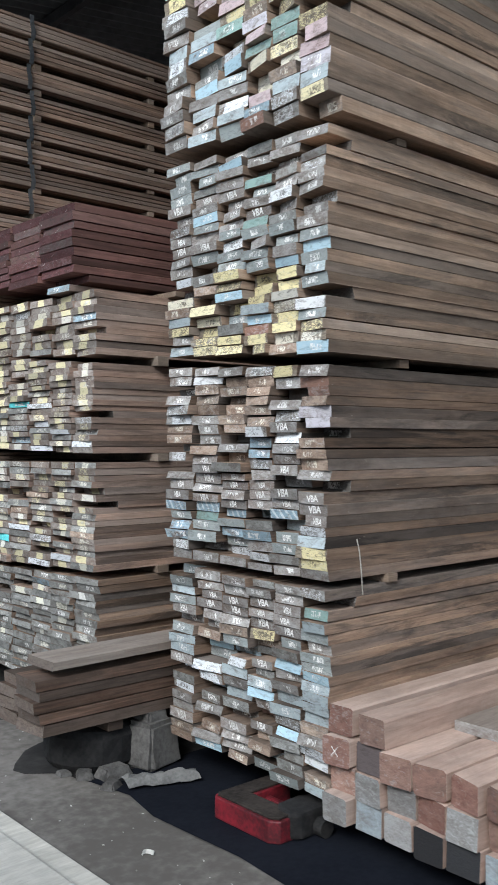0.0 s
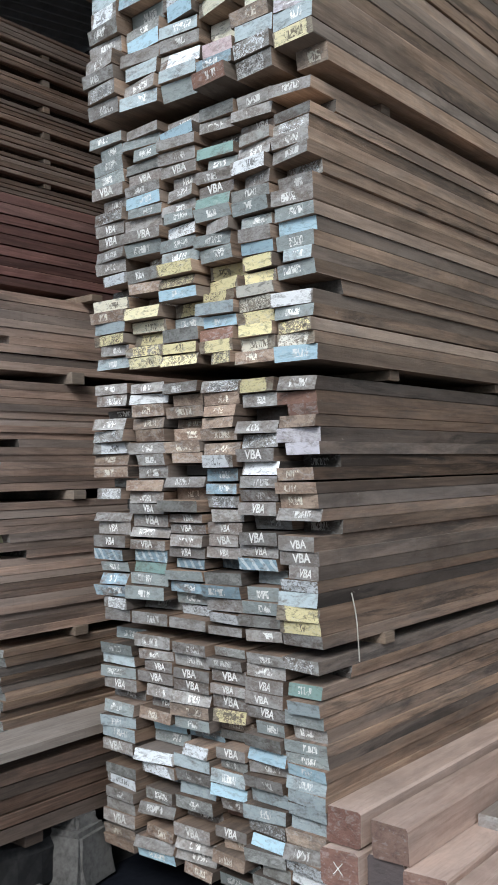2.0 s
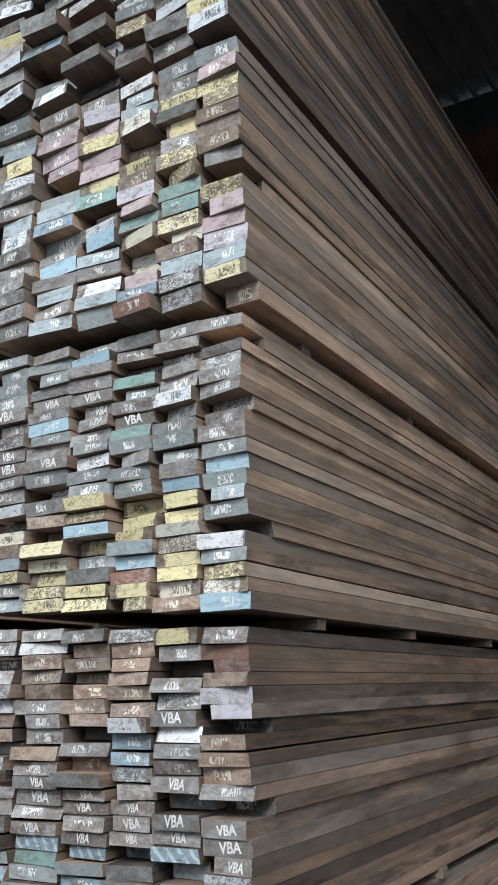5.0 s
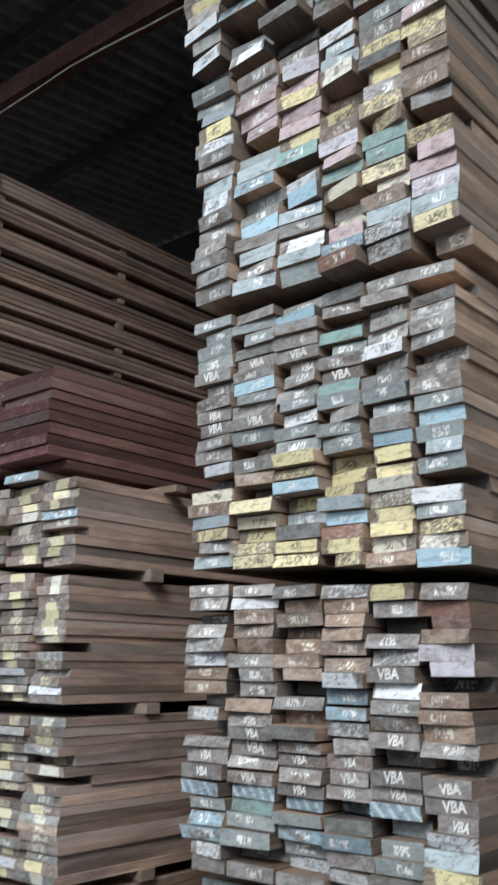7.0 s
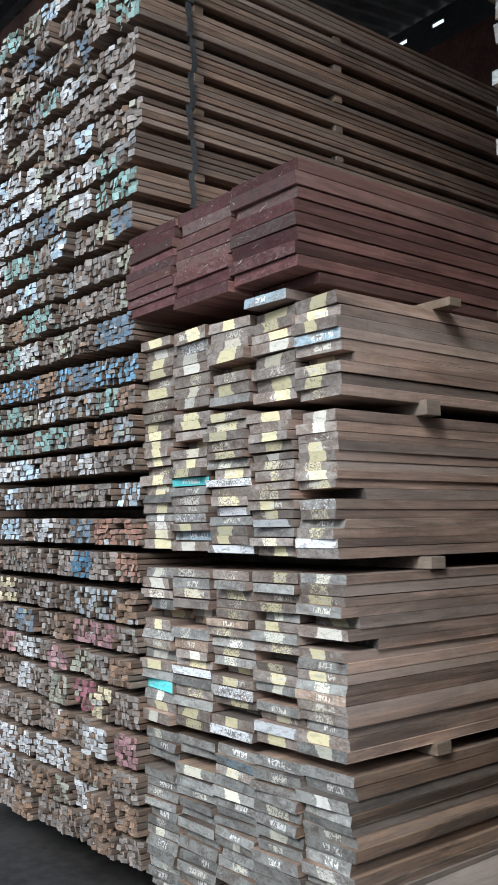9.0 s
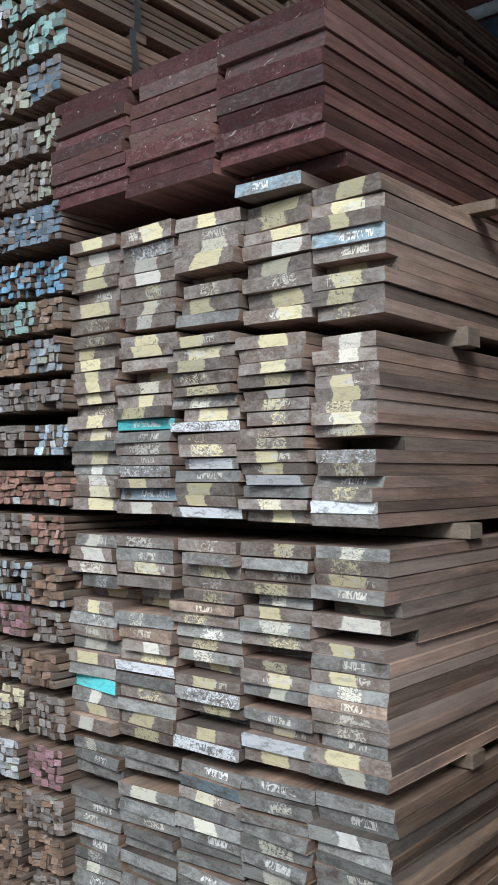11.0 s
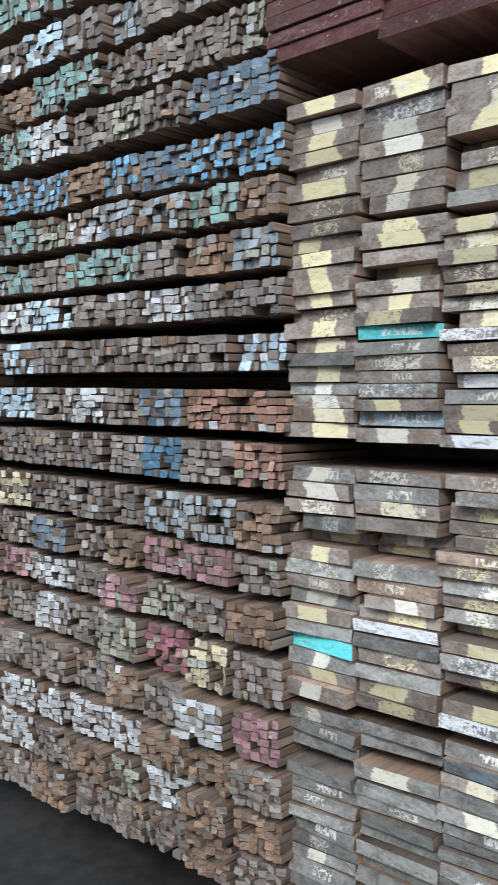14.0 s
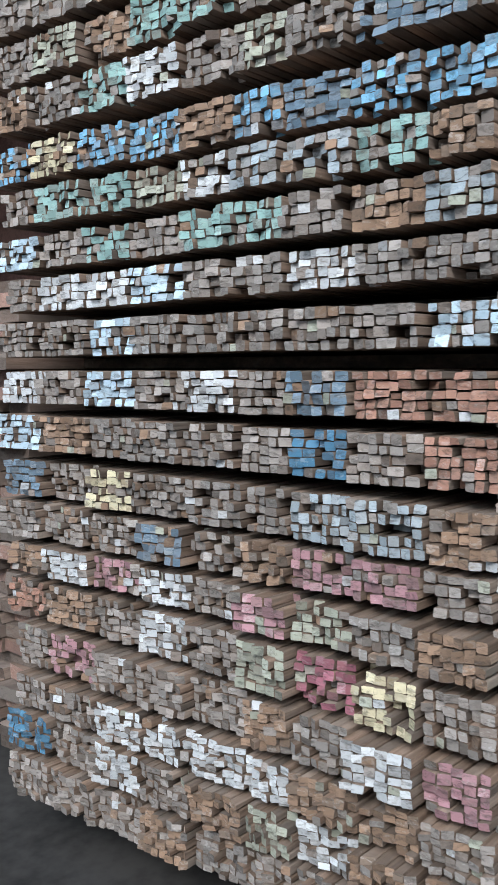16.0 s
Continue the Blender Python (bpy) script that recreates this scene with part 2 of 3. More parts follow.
END["w"] = board_end("board_end_white", BARE, (0.42, 0.42, 0.41), 0.6, patch=1.0, chalk=0.3, patch_color=(0.78, 0.82, 0.86), chalk_color=(0.2, 0.2, 0.2), patch_wide=0.46)
END["m"] = board_end("board_end_patched", (0.25, 0.198, 0.17), (0.385, 0.35, 0.32), 0.55, patch=0.9, chalk=0.25, patch_color=(0.81, 0.74, 0.475), patch_wide=0.2, dirt=0.26, scuff=0.22, low_tone=0.55)
END["q"] = board_end("board_end_grey_patched", (0.185, 0.182, 0.175), (0.33, 0.337, 0.323), 0.62, patch=0.55, chalk=0.3, patch_color=(0.70, 0.69, 0.58), patch_wide=0.16, dirt=0.3, scuff=0.25, low_tone=0.55)
END["R"] = board_end("red_board_end", (0.105, 0.043, 0.044), (0.15, 0.075, 0.078), 0.5, specks=0.6, low_tone=0.5, chalk_color=(0.6, 0.5, 0.48), scuff=0.08)
END["F"] = board_end("beam_end_pink", (0.27, 0.155, 0.125), (0.40, 0.265, 0.22), 0.6, dirt=0.25, soft=0.3, specks=0.0, scuff=0.25)
END["H"] = board_end("beam_end_red", (0.20, 0.095, 0.075), (0.29, 0.165, 0.135), 0.6, dirt=0.25, soft=0.3, specks=0.0, scuff=0.2)
END["K"] = board_end("beam_end_grey", (0.24, 0.225, 0.215), (0.36, 0.36, 0.36), 0.6, dirt=0.2, soft=0.3, specks=0.0, scuff=0.25)
END["S"] = board_end("beam_end_blue_grey", (0.25, 0.25, 0.25), (0.36, 0.43, 0.47), 0.7, dirt=0.2, soft=0.3, specks=0.0, scuff=0.25)
END["e"] = board_end("plank_end_dark", (0.13, 0.10, 0.085), (0.18, 0.155, 0.14), 0.5, dirt=0.4, soft=0.3, scuff=0.0)
END["X"] = board_end("beam_end_black", (0.2, 0.19, 0.18), (0.008, 0.010, 0.014), 0.98, dirt=0.0, soft=0.06, scuff=0.0)
END["U"] = board_end("beam_end_dark", (0.10, 0.08, 0.08), (0.115, 0.095, 0.095), 1.0, dirt=0.3, scuff=0.0)
BATTEN = {
    "s": ((0.24, 0.23, 0.22), (0.36, 0.44, 0.50), 0.85), "n": ((0.215, 0.188, 0.172), (0.335, 0.308, 0.293), 0.8), "o": ((0.205, 0.145, 0.108), (0.315, 0.21, 0.148), 0.78),
    "r": ((0.21, 0.13, 0.10), (0.39, 0.215, 0.165), 0.92), "k": ((0.2, 0.18, 0.168), (0.27, 0.253, 0.243), 0.8),
    "w": ((0.28, 0.25, 0.22), (0.62, 0.665, 0.71), 1.0), "b": ((0.22, 0.18, 0.16), (0.19, 0.48, 0.73), 0.86),
    # u: darker ends, some pale-flecked, used only in the upper layers
    "u": ((0.095, 0.085, 0.08), (0.46, 0.49, 0.52), 0.3), "L": ((0.26, 0.26, 0.27), (0.50, 0.68, 0.82), 1.0), "S": ((0.17, 0.17, 0.175), (0.14, 0.225, 0.31), 0.93),
    "D": ((0.14, 0.19, 0.25), (0.07, 0.215, 0.355), 1.0), "t": ((0.24, 0.22, 0.2), (0.29, 0.50, 0.49), 0.96),
    "g": ((0.25, 0.235, 0.2), (0.40, 0.43, 0.36), 0.9), "y": ((0.28, 0.22, 0.15), (0.72, 0.67, 0.47), 0.88),
    "p": ((0.25, 0.2, 0.19), (0.43, 0.235, 0.275), 0.97), "P": ((0.3, 0.2, 0.2), (0.34, 0.12, 0.17), 0.9),
}
BEND = {k: board_end("batten_end_" + k, v[0], v[1], 0.82, each=v[2], dirt=0.6, low_tone=0.62, rusty=0.25, scuff=0.22) for k, v in BATTEN.items()}

WOOD_A = sawn_wood("sawn_hardwood_brown", (0.3, 0.205, 0.145), (0.53, 0.385, 0.285), (0.24, 0.21, 0.186), 0.62, spread=0.85, sooty=0.75, calm=0.6)
# Darker copy of the brown hardwood; part of its dark tone is painted shade
WOOD_DARK_SHADED = sawn_wood("sawn_hardwood_dark_shaded", (0.21, 0.138, 0.1), (0.37, 0.262, 0.192), (0.145, 0.133, 0.125), 0.6, spread=0.95, sooty=0.8, calm=0.6)
WOOD_B = sawn_wood("sawn_hardwood_tan", (0.235, 0.157, 0.122), (0.47, 0.335, 0.268), (0.26, 0.222, 0.2), 0.55, spread=0.8, calm=0.5)
WOOD_RED = sawn_wood("sawn_hardwood_red", (0.14, 0.068, 0.06), (0.31, 0.162, 0.142), (0.24, 0.155, 0.14), 0.4, spread=1.0)
WOOD_C = sawn_wood("sawn_batten_brown", (0.13, 0.086, 0.063), (0.31, 0.22, 0.168), (0.24, 0.205, 0.18), 0.5, spread=0.8, calm=0.4)
WOOD_E = sawn_wood("sawn_plank_dark", (0.07, 0.042, 0.031), (0.15, 0.095, 0.07), (0.13, 0.105, 0.09), 0.45, spread=0.9)
WOOD_F = sawn_wood("sawn_beam_pink", (0.42, 0.295, 0.245), (0.55, 0.41, 0.345), (0.43, 0.365, 0.325), 0.3, spread=0.42, sooty=0.2, calm=1.0)
WOOD_PALE = sawn_wood("pale_planed_plank", (0.44, 0.42, 0.38), (0.56, 0.54, 0.49), (0.40, 0.395, 0.38), 0.3, spread=0.1, sooty=0.12)
WOOD_STICK = sawn_wood("sticker_wood", (0.18, 0.13, 0.095), (0.30, 0.23, 0.175), (0.24, 0.215, 0.19), 0.4)
CONCRETE = plain("dusty_concrete_floor", (0.105, 0.096, 0.088), (0.225, 0.21, 0.195), 5.0, 0.9, 0.35)
STONE = plain("grey_concrete_block", (0.065, 0.063, 0.061), (0.145, 0.141, 0.137), 14.0, 0.9, 0.6)
BLACK_SHEET = plain("near_black_sheet", (0.003, 0.0045, 0.009), (0.008, 0.010, 0.016), 9.0, 0.9, 0.3)
# Dark floor tone for both discs; under the batten stack it is painted shade
DARK_FLOOR = plain("darkened_concrete", (0.02, 0.0195, 0.0195), (0.052, 0.05, 0.049), 4.0, 0.75, 0.3)
SHEET = plain("grey_torn_sheet", (0.085, 0.085, 0.084), (0.19, 0.19, 0.186), 16.0, 0.7, 0.4)
ROOF = plain("grimy_corrugated_metal", (0.085, 0.091, 0.097), (0.175, 0.183, 0.19), 2.0, 0.65, 0.2)
RUST = plain("rusty_red_steel", (0.07, 0.035, 0.03), (0.14, 0.075, 0.06), 6.0, 0.75, 0.3)
STEEL = plain("dark_steel", (0.03, 0.031, 0.034), (0.06, 0.061, 0.065), 6.0, 0.6, 0.2, metal=0.3)
REDPAINT = plain("scuffed_red_paint", (0.05, 0.010, 0.013), (0.25, 0.018, 0.03), 14.0, 0.5, 0.2)
GRIME = plain("dusty_black_grime", (0.014, 0.012, 0.011), (0.055, 0.046, 0.041), 12.0, 0.85, 0.4)
RUBBER = plain("old_black_rubber", (0.015, 0.015, 0.016), (0.035, 0.034, 0.034), 12.0, 0.75, 0.3)
STRAP = plain("grey_steel_strap", (0.06, 0.07, 0.08), (0.12, 0.13, 0.14), 14.0, 0.5, 0.1, metal=0.5)
WALL = plain("plain_dark_wall", (0.06, 0.056, 0.054), (0.11, 0.105, 0.1), 2.0, 0.9, 0.3)
WHITE_BITS = plain("white_scrap", (0.36, 0.35, 0.33), (0.6, 0.6, 0.57), 20.0, 0.8, 0.2)


# ---- mesh helpers ----
rng = random.Random(4)


def mesh_of(name, bm, *mats):
    me = bpy.data.meshes.new(name)
    bm.normal_update()
    bm.to_mesh(me)
    bm.free()
    for m in mats:
        me.materials.append(m)
    return me


def part(name, bm, material, parent=None, label=""):
    ob = new(name, mesh_of(name, bm, material))
    if parent:
        ob.parent = parent
    if label:
        ob["label"] = label
    return ob


def base(name, x, y, z, label, category, group="", kind=""):
    e = new(name)
    e.location = (x, y, z)
    return tagged(e, label, category, group, kind)


def box(bm, x0, y0, z0, x1, y1, z1, bevel=0.0):
    made = bmesh.ops.create_cube(bm, size=1.0)["verts"]
    for v in made:
        v.co = Vector(((x0 + x1) / 2 + v.co.x * (x1 - x0), (y0 + y1) / 2 + v.co.y * (y1 - y0), (z0 + z1) / 2 + v.co.z * (z1 - z0)))
    if bevel:
        edges = list({e for v in made for e in v.link_edges})
        bmesh.ops.bevel(bm, geom=edges, offset=bevel, segments=2, affect="EDGES", profile=0.6)
    return bm


def prism(bm, L, w, t, cy, cz, skew, warp=0.0, at=(0, 0, 0), cuts=1, rag=0.0):
    """A sawn piece along +x with eased long edges and a slightly skewed front end. End faces take material 1."""
    ring = [(cy, 0), (w - cy, 0), (w, cz), (w, t - cz), (w - cy, t), (cy, t), (0, t - cz), (0, cz)]
    ring = [(y + rng.uniform(-rag, rag) * w * 0.4, z + rng.uniform(-rag, rag) * t) for y, z in ring]
    loops = []
    for i in range(cuts + 1):
        f = i / cuts
        k = 1.0 - f
        bend = warp * math.sin(f * math.pi)
        loops.append([bm.verts.new((at[0] + f * L + k * (skew[0] * (y / w - 0.5) + skew[1] * (z / t - 0.5)), at[1] + y, at[2] + z + bend)) for y, z in ring])
    for a, b in zip(loops, loops[1:]):
        for i in range(8):
            bm.faces.new((a[i], a[(i + 1) % 8], b[(i + 1) % 8], b[i]))
    f0 = bm.faces.new(list(reversed(loops[0])))
    f1 = bm.faces.new(loops[-1])
    f0.material_index = f1.material_index = 1


PIECES = {}
CHALK = plain("white_chalk", (0.5, 0.5, 0.48), (0.86, 0.85, 0.83), 60.0, 0.9, 0.1)
MARKS = {"VBA": [], "X": []}
for word, shear, squash in (("VBA", 0.15, 0.8), ("VBA", 0.0, 0.9), ("VBA", 0.3, 0.72), ("VBA", -0.1, 0.85), ("X", 0.1, 1.1)):
    letters = bpy.data.curves.new("chalk_mark", "FONT")
    letters.body, letters.size, letters.shear, letters.align_x = word, 1.0, shear, "CENTER"
    letters.offset, letters.resolution_u = 0.03 if word == "VBA" else -0.02, 3
    holder = bpy.data.objects.new("chalk_mark", letters)
    mark = bpy.data.meshes.new_from_object(holder)
    bpy.data.objects.remove(holder)
    mark.transform(Matrix.Diagonal((squash, 1, 1, 1)))
    mark.materials.clear()
    mark.materials.append(CHALK)
    MARKS[word].append(mark)


def chalk_mark(parent, x, y, z, tall, word="VBA"):
    """Chalked letters on a sawn end that faces -x."""
    ob = new("chalk_mark", rng.choice(MARKS[word]))
    ob.parent = parent
    ob["label"] = "white chalk letters"
    facing = Matrix(((0, 0, -1, 0), (-1, 0, 0, 0), (0, 1, 0, 0), (0, 0, 0, 1)))
    ob.matrix_basis = Matrix.Translation((x, y, z)) @ Matrix.Rotation(radians(rng.uniform(-6, 6)), 4, "X") @ facing @ Matrix.Diagonal((tall, tall, 1, 1))


def piece_mesh(key, side, end, ends, cy, cz, variants=7, rag=0.035):
    """Unit pieces (1 x 1 x 1) shared by all alike boards."""
    if key not in PIECES:
        made = []
        for i in range(variants):
            bm = bmesh.new()
            prism(bm, 1, 1, 1, cy * rng.uniform(0.5, 1.8), cz * rng.uniform(0.5, 1.6), (rng.gauss(0, ends), rng.gauss(0, ends * 0.5)), rag=rag)
            made.append(mesh_of("board", bm, side, end))
        PIECES[key] = made
    return rng.choice(PIECES[key])


def piece(name, mesh, parent, x, y, z, L, w, t, turn=0.0, tip=0.0):
    ob = new(name, mesh)
    ob.parent = parent
    ob.matrix_basis = Matrix.Translation((x, y, z)) @ Euler((radians(tip), 0, radians(turn))).to_matrix().to_4x4() @ Matrix.Diagonal((L, w, t, 1))
    return ob


def pack(name, label, group, x, edges, low, high, columns, side, L, rough_x=0.025, tag="A", gap=0.006):
    """A pack of boards: columns from the low-y edge on; low and high are heights at both ends of the face; columns list
    the ends' paint from the top, d for recesses coloured dark.
    """
    y0, y1 = edges[0], edges[-1]
    e = base(name, x, y0, min(low), label, "lumber pack", group)
    for i, codes in enumerate(columns):
        a, b = edges[i], edges[i + 1]
        f = ((a + b) / 2 - y0) / (y1 - y0)
        zl, zh = low[0] + f * (low[1] - low[0]), high[0] + f * (high[1] - high[0])
        t = (zh - zl) / len(codes)
        back = rng.uniform(-0.012, 0.012)
        sizes = [rng.uniform(0.88, 1.12) for _ in codes]
        total = sum(sizes)
        z = zl
        for j, code in enumerate(reversed(codes)):
            tj = (zh - zl) * sizes[j] / total
            w = (b - a) - gap - (rng.uniform(0.012, 0.045) if rng.random() < (0.26 if tag in "AN" else 0.12) else rng.uniform(0, 0.006))
            dx = back + rng.gauss(0, rough_x) + (rng.uniform(0.025, 0.1) if rng.random() < (0.10 if i and tag in "AN" else 0.04) else 0.0)
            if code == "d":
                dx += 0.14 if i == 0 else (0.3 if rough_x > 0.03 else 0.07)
            dy = rng.uniform(-0.006, 0.006) if i else rng.uniform(-0.002, 0.003) if rng.random() < 0.75 else rng.uniform(-0.004, 0.014)
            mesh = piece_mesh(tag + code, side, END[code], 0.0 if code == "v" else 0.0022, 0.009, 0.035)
            snug = i == 0 and tag in "ANBG" and rng.random() < 0.85
            slit = rng.uniform(0.004, 0.007) if tag == "R" else rng.uniform(0.0, 0.0006) if snug else rng.uniform(0.002, 0.004) if rng.random() < (0.85 if tag in "BG" else 0.55) else rng.uniform(0.003, 0.008)
            turn, tip = (0.0, rng.gauss(0, 0.3)) if code == "v" else (rng.gauss(0, 0.05), rng.gauss(0, 0.5 if tag in "AN" else 0.14 if tag == "R" else 0.3))
            piece("board", mesh, e, dx, a - y0 + gap / 2 + dy, z - min(low), L + rng.uniform(-0.05, 0.05), w, tj - slit, turn, tip)
            if code == "v":
                tall = tj * rng.uniform(0.74, 0.95)
                chalk_mark(e, dx - 0.002, a - y0 + w * rng.uniform(0.44, 0.56) + dy, z - min(low) + tj * 0.2, tall)
            z += tj
    return e


def sticker(x, y0, y1, z, t, w=0.05, label="sawn wooden sticker between stacked lumber layers"):
    bm = bmesh.new()
    box(bm, -w / 2, 0, 0, w / 2, y1 - y0, t, min(0.003, t * 0.2))
    ob = part("sticker", bm, WOOD_STICK)
    ob.location = (x, y0, z)
    return tagged(ob, label, "sticker", "stickers between lumber layers")


# ---- ground, shed ----
bm = bmesh.new()
bmesh.ops.create_grid(bm, x_segments=8, y_segments=8, size=300)
ground = part("ground", bm, CONCRETE)
tagged(ground, "dusty grey concrete yard floor with dirt and stains", "ground", kind="structure")

# Near-black sheet just above the floor, its front edge wavy
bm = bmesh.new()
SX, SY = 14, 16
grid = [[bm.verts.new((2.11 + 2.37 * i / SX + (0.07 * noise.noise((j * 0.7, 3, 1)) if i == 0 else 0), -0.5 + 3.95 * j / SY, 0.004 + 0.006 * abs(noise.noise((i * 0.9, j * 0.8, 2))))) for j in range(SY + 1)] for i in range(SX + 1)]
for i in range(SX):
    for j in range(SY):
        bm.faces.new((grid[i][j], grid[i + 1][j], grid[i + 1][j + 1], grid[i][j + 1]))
dark_sheet = part("ground_sheet", bm, BLACK_SHEET)
tagged(dark_sheet, "near-black sheet with a wavy edge spread under the stacks", "ground sheet", kind="structure")
# Shade below the batten stack, painted as a ragged dark disc on the floor
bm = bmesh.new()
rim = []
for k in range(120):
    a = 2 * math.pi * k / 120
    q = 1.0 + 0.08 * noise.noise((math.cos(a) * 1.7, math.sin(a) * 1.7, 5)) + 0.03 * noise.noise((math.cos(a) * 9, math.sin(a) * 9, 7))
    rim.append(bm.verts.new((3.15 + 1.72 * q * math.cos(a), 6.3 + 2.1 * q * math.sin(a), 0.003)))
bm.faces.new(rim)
tagged(part("floor_stain", bm, DARK_FLOOR), "shade painted as a dark patch on the concrete under a stack", "stain", kind="structure")
# Darker ragged disc under the plank pile
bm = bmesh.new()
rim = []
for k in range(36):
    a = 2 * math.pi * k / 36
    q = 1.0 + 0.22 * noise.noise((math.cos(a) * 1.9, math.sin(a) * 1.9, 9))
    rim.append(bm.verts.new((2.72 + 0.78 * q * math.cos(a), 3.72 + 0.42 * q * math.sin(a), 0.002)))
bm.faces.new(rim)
tagged(part("floor_stain", bm, DARK_FLOOR), "dark ragged patch on the concrete under the plank pile", "stain", kind="structure")


def corrugated(name, x0, x1, z_at, y0, y1, label, pitch=0.19, depth=0.028):
    """A corrugated sheet whose ribs run along x."""
    bm = bmesh.new()
    count = int((y1 - y0) / pitch * 6)
    rows = []
    for x in (x0, (x0 + x1) / 2, x1):
        rows.append([bm.verts.new((x, y0 + (y1 - y0) * j / count, z_at(x) + depth * math.sin(j / 6 * 2 * math.pi))) for j in range(count + 1)])
    for a, b in zip(rows, rows[1:]):
        for j in range(count):
            bm.faces.new((a[j], a[j + 1], b[j + 1], b[j]))
    ob = part(name, bm, ROOF)
    mod = ob.modifiers.new("thickness", "SOLIDIFY")
    mod.thickness = 0.004
    return tagged(ob, label, "roof", kind="structure")


def roof_z(x):
    return 6.35 + 0.13 * (x - 1.5)


corrugated("ceiling", 0.9, 8.2, roof_z, -2.6, 17.0, "dark grimy corrugated metal shed roof seen from below")
for x in (1.0, 2.2, 3.9, 5.6):
    bm = bmesh.new()
    box(bm, x - 0.04, -2.5, roof_z(x) - 0.18, x + 0.04, 16.9, roof_z(x) - 0.04, 0.006)
    tagged(part("purlin", bm, STEEL), "dark steel purlin under the corrugated roof", "purlin", "purlins", "structure")
BLUE_CLAD = plain("dark_blue_cladding", (0.02, 0.035, 0.06), (0.05, 0.08, 0.12), 3.0, 0.6, 0.2)
PALE_PIPE = plain("pale_blue_grey_pipe", (0.42, 0.5, 0.56), (0.6, 0.68, 0.73), 6.0, 0.5, 0.1)
bm = bmesh.new()
for y in range(14):
    box(bm, 8.07 if y % 2 else 8.06, 2.0 + 0.5 * y, 4.3, 8.098, 2.5 + 0.5 * y, 5.62)
tagged(part("wall_cladding", bm, BLUE_CLAD), "dark blue sheet cladding on the shed's back wall", "cladding", kind="structure")
bm = bmesh.new()
bmesh.ops.create_cone(bm, segments=16, radius1=0.055, radius2=0.055, depth=7.0, cap_ends=True, matrix=Matrix.Translation((8.04, 5.5, 5.70)) @ Matrix.Rotation(radians(90), 4, "X"))
tagged(part("wall_pipe", bm, PALE_PIPE), "pale blue-grey pipe along the shed's back wall", "pipe", kind="structure")
# sagging rust-red tie beam along the front of the shed
bm = bmesh.new()
prev = None
for j in range(33):
    y = -2.5 + 18.5 * j / 32
    z = 5.38 + 0.05 * (y - 4.0) - 0.004 * (y - 6.0) ** 2
    ring = [bm.verts.new((3.5 + dx, y, z + dz)) for dx, dz in ((-0.06, 0), (0.06, 0), (0.06, 0.16), (-0.06, 0.16))]
    if prev:
        for k in range(4):
            bm.faces.new((prev[k], prev[(k + 1) % 4], ring[(k + 1) % 4], ring[k]))
    prev = ring
tagged(part("tie_beam", bm, RUST), "rusty dark red steel tie beam below the roof", "beam", kind="structure")
# The south and yard walls are unseen additions that block low light
for nm, co in (("wall_back", (8.1, -5.0, 0, 8.3, 17.0, 6.8)), ("wall_south", (3.0, -2.8, 0, 8.1, -2.6, 6.4)), ("wall_north", (5.5, 17.0, 0, 8.3, 17.2, 7.2)), ("wall_yard", (-4.7, -9.0, 0, -4.5, 15.0, 3.0))):
    bm = bmesh.new()
    box(bm, *co)
    tagged(part(nm, bm, RUST if nm == "wall_back" else WALL), "dark yard wall; south and yard ones added unseen to block light", "wall", kind="structure")
bm = bmesh.new()
for a, b in ((-2.6, 7.93), (8.10, 8.46), (8.66, 17.0)):
    box(bm, 8.10, a, 7.02, 8.12, b, 7.075)
box(bm, 8.10, -2.6, 6.8, 8.12, 17.0, 7.02)
box(bm, 8.10, -2.6, 7.075, 8.12, 17.0, 7.19)
tagged(part("trim", bm, STEEL), "dark steel flashing with gaps below the roof edge", "flashing", kind="structure")
for y in (-2.3, 14.5):
    bm = bmesh.new()
    box(bm, 3.42, y - 0.09, 0, 3.58, y + 0.09, 5.6, 0.01)
    tagged(part("steel_post", bm, RUST), "rusty dark red steel post of the shed", "post", "shed posts", "structure")

# ---- stack of painted boards, six wide ----
AE = [2.32, 2.477, 2.638, 2.795, 2.968, 3.15, 3.327]
A_PACKS = [
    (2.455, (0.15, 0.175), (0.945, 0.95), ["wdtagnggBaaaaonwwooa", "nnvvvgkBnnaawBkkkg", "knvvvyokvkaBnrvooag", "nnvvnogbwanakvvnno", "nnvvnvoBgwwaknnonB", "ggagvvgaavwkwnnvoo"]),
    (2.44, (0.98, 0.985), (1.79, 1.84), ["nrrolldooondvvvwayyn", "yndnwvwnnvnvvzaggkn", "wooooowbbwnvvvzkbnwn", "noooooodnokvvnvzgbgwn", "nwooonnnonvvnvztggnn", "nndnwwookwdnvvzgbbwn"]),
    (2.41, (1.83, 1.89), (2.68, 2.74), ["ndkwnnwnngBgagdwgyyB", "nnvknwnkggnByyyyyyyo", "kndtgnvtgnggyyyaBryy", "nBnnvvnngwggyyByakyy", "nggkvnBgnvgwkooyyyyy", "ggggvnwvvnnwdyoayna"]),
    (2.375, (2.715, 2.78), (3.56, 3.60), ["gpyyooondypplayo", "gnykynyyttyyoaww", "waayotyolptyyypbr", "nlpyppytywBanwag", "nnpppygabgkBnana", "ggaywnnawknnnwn"]),
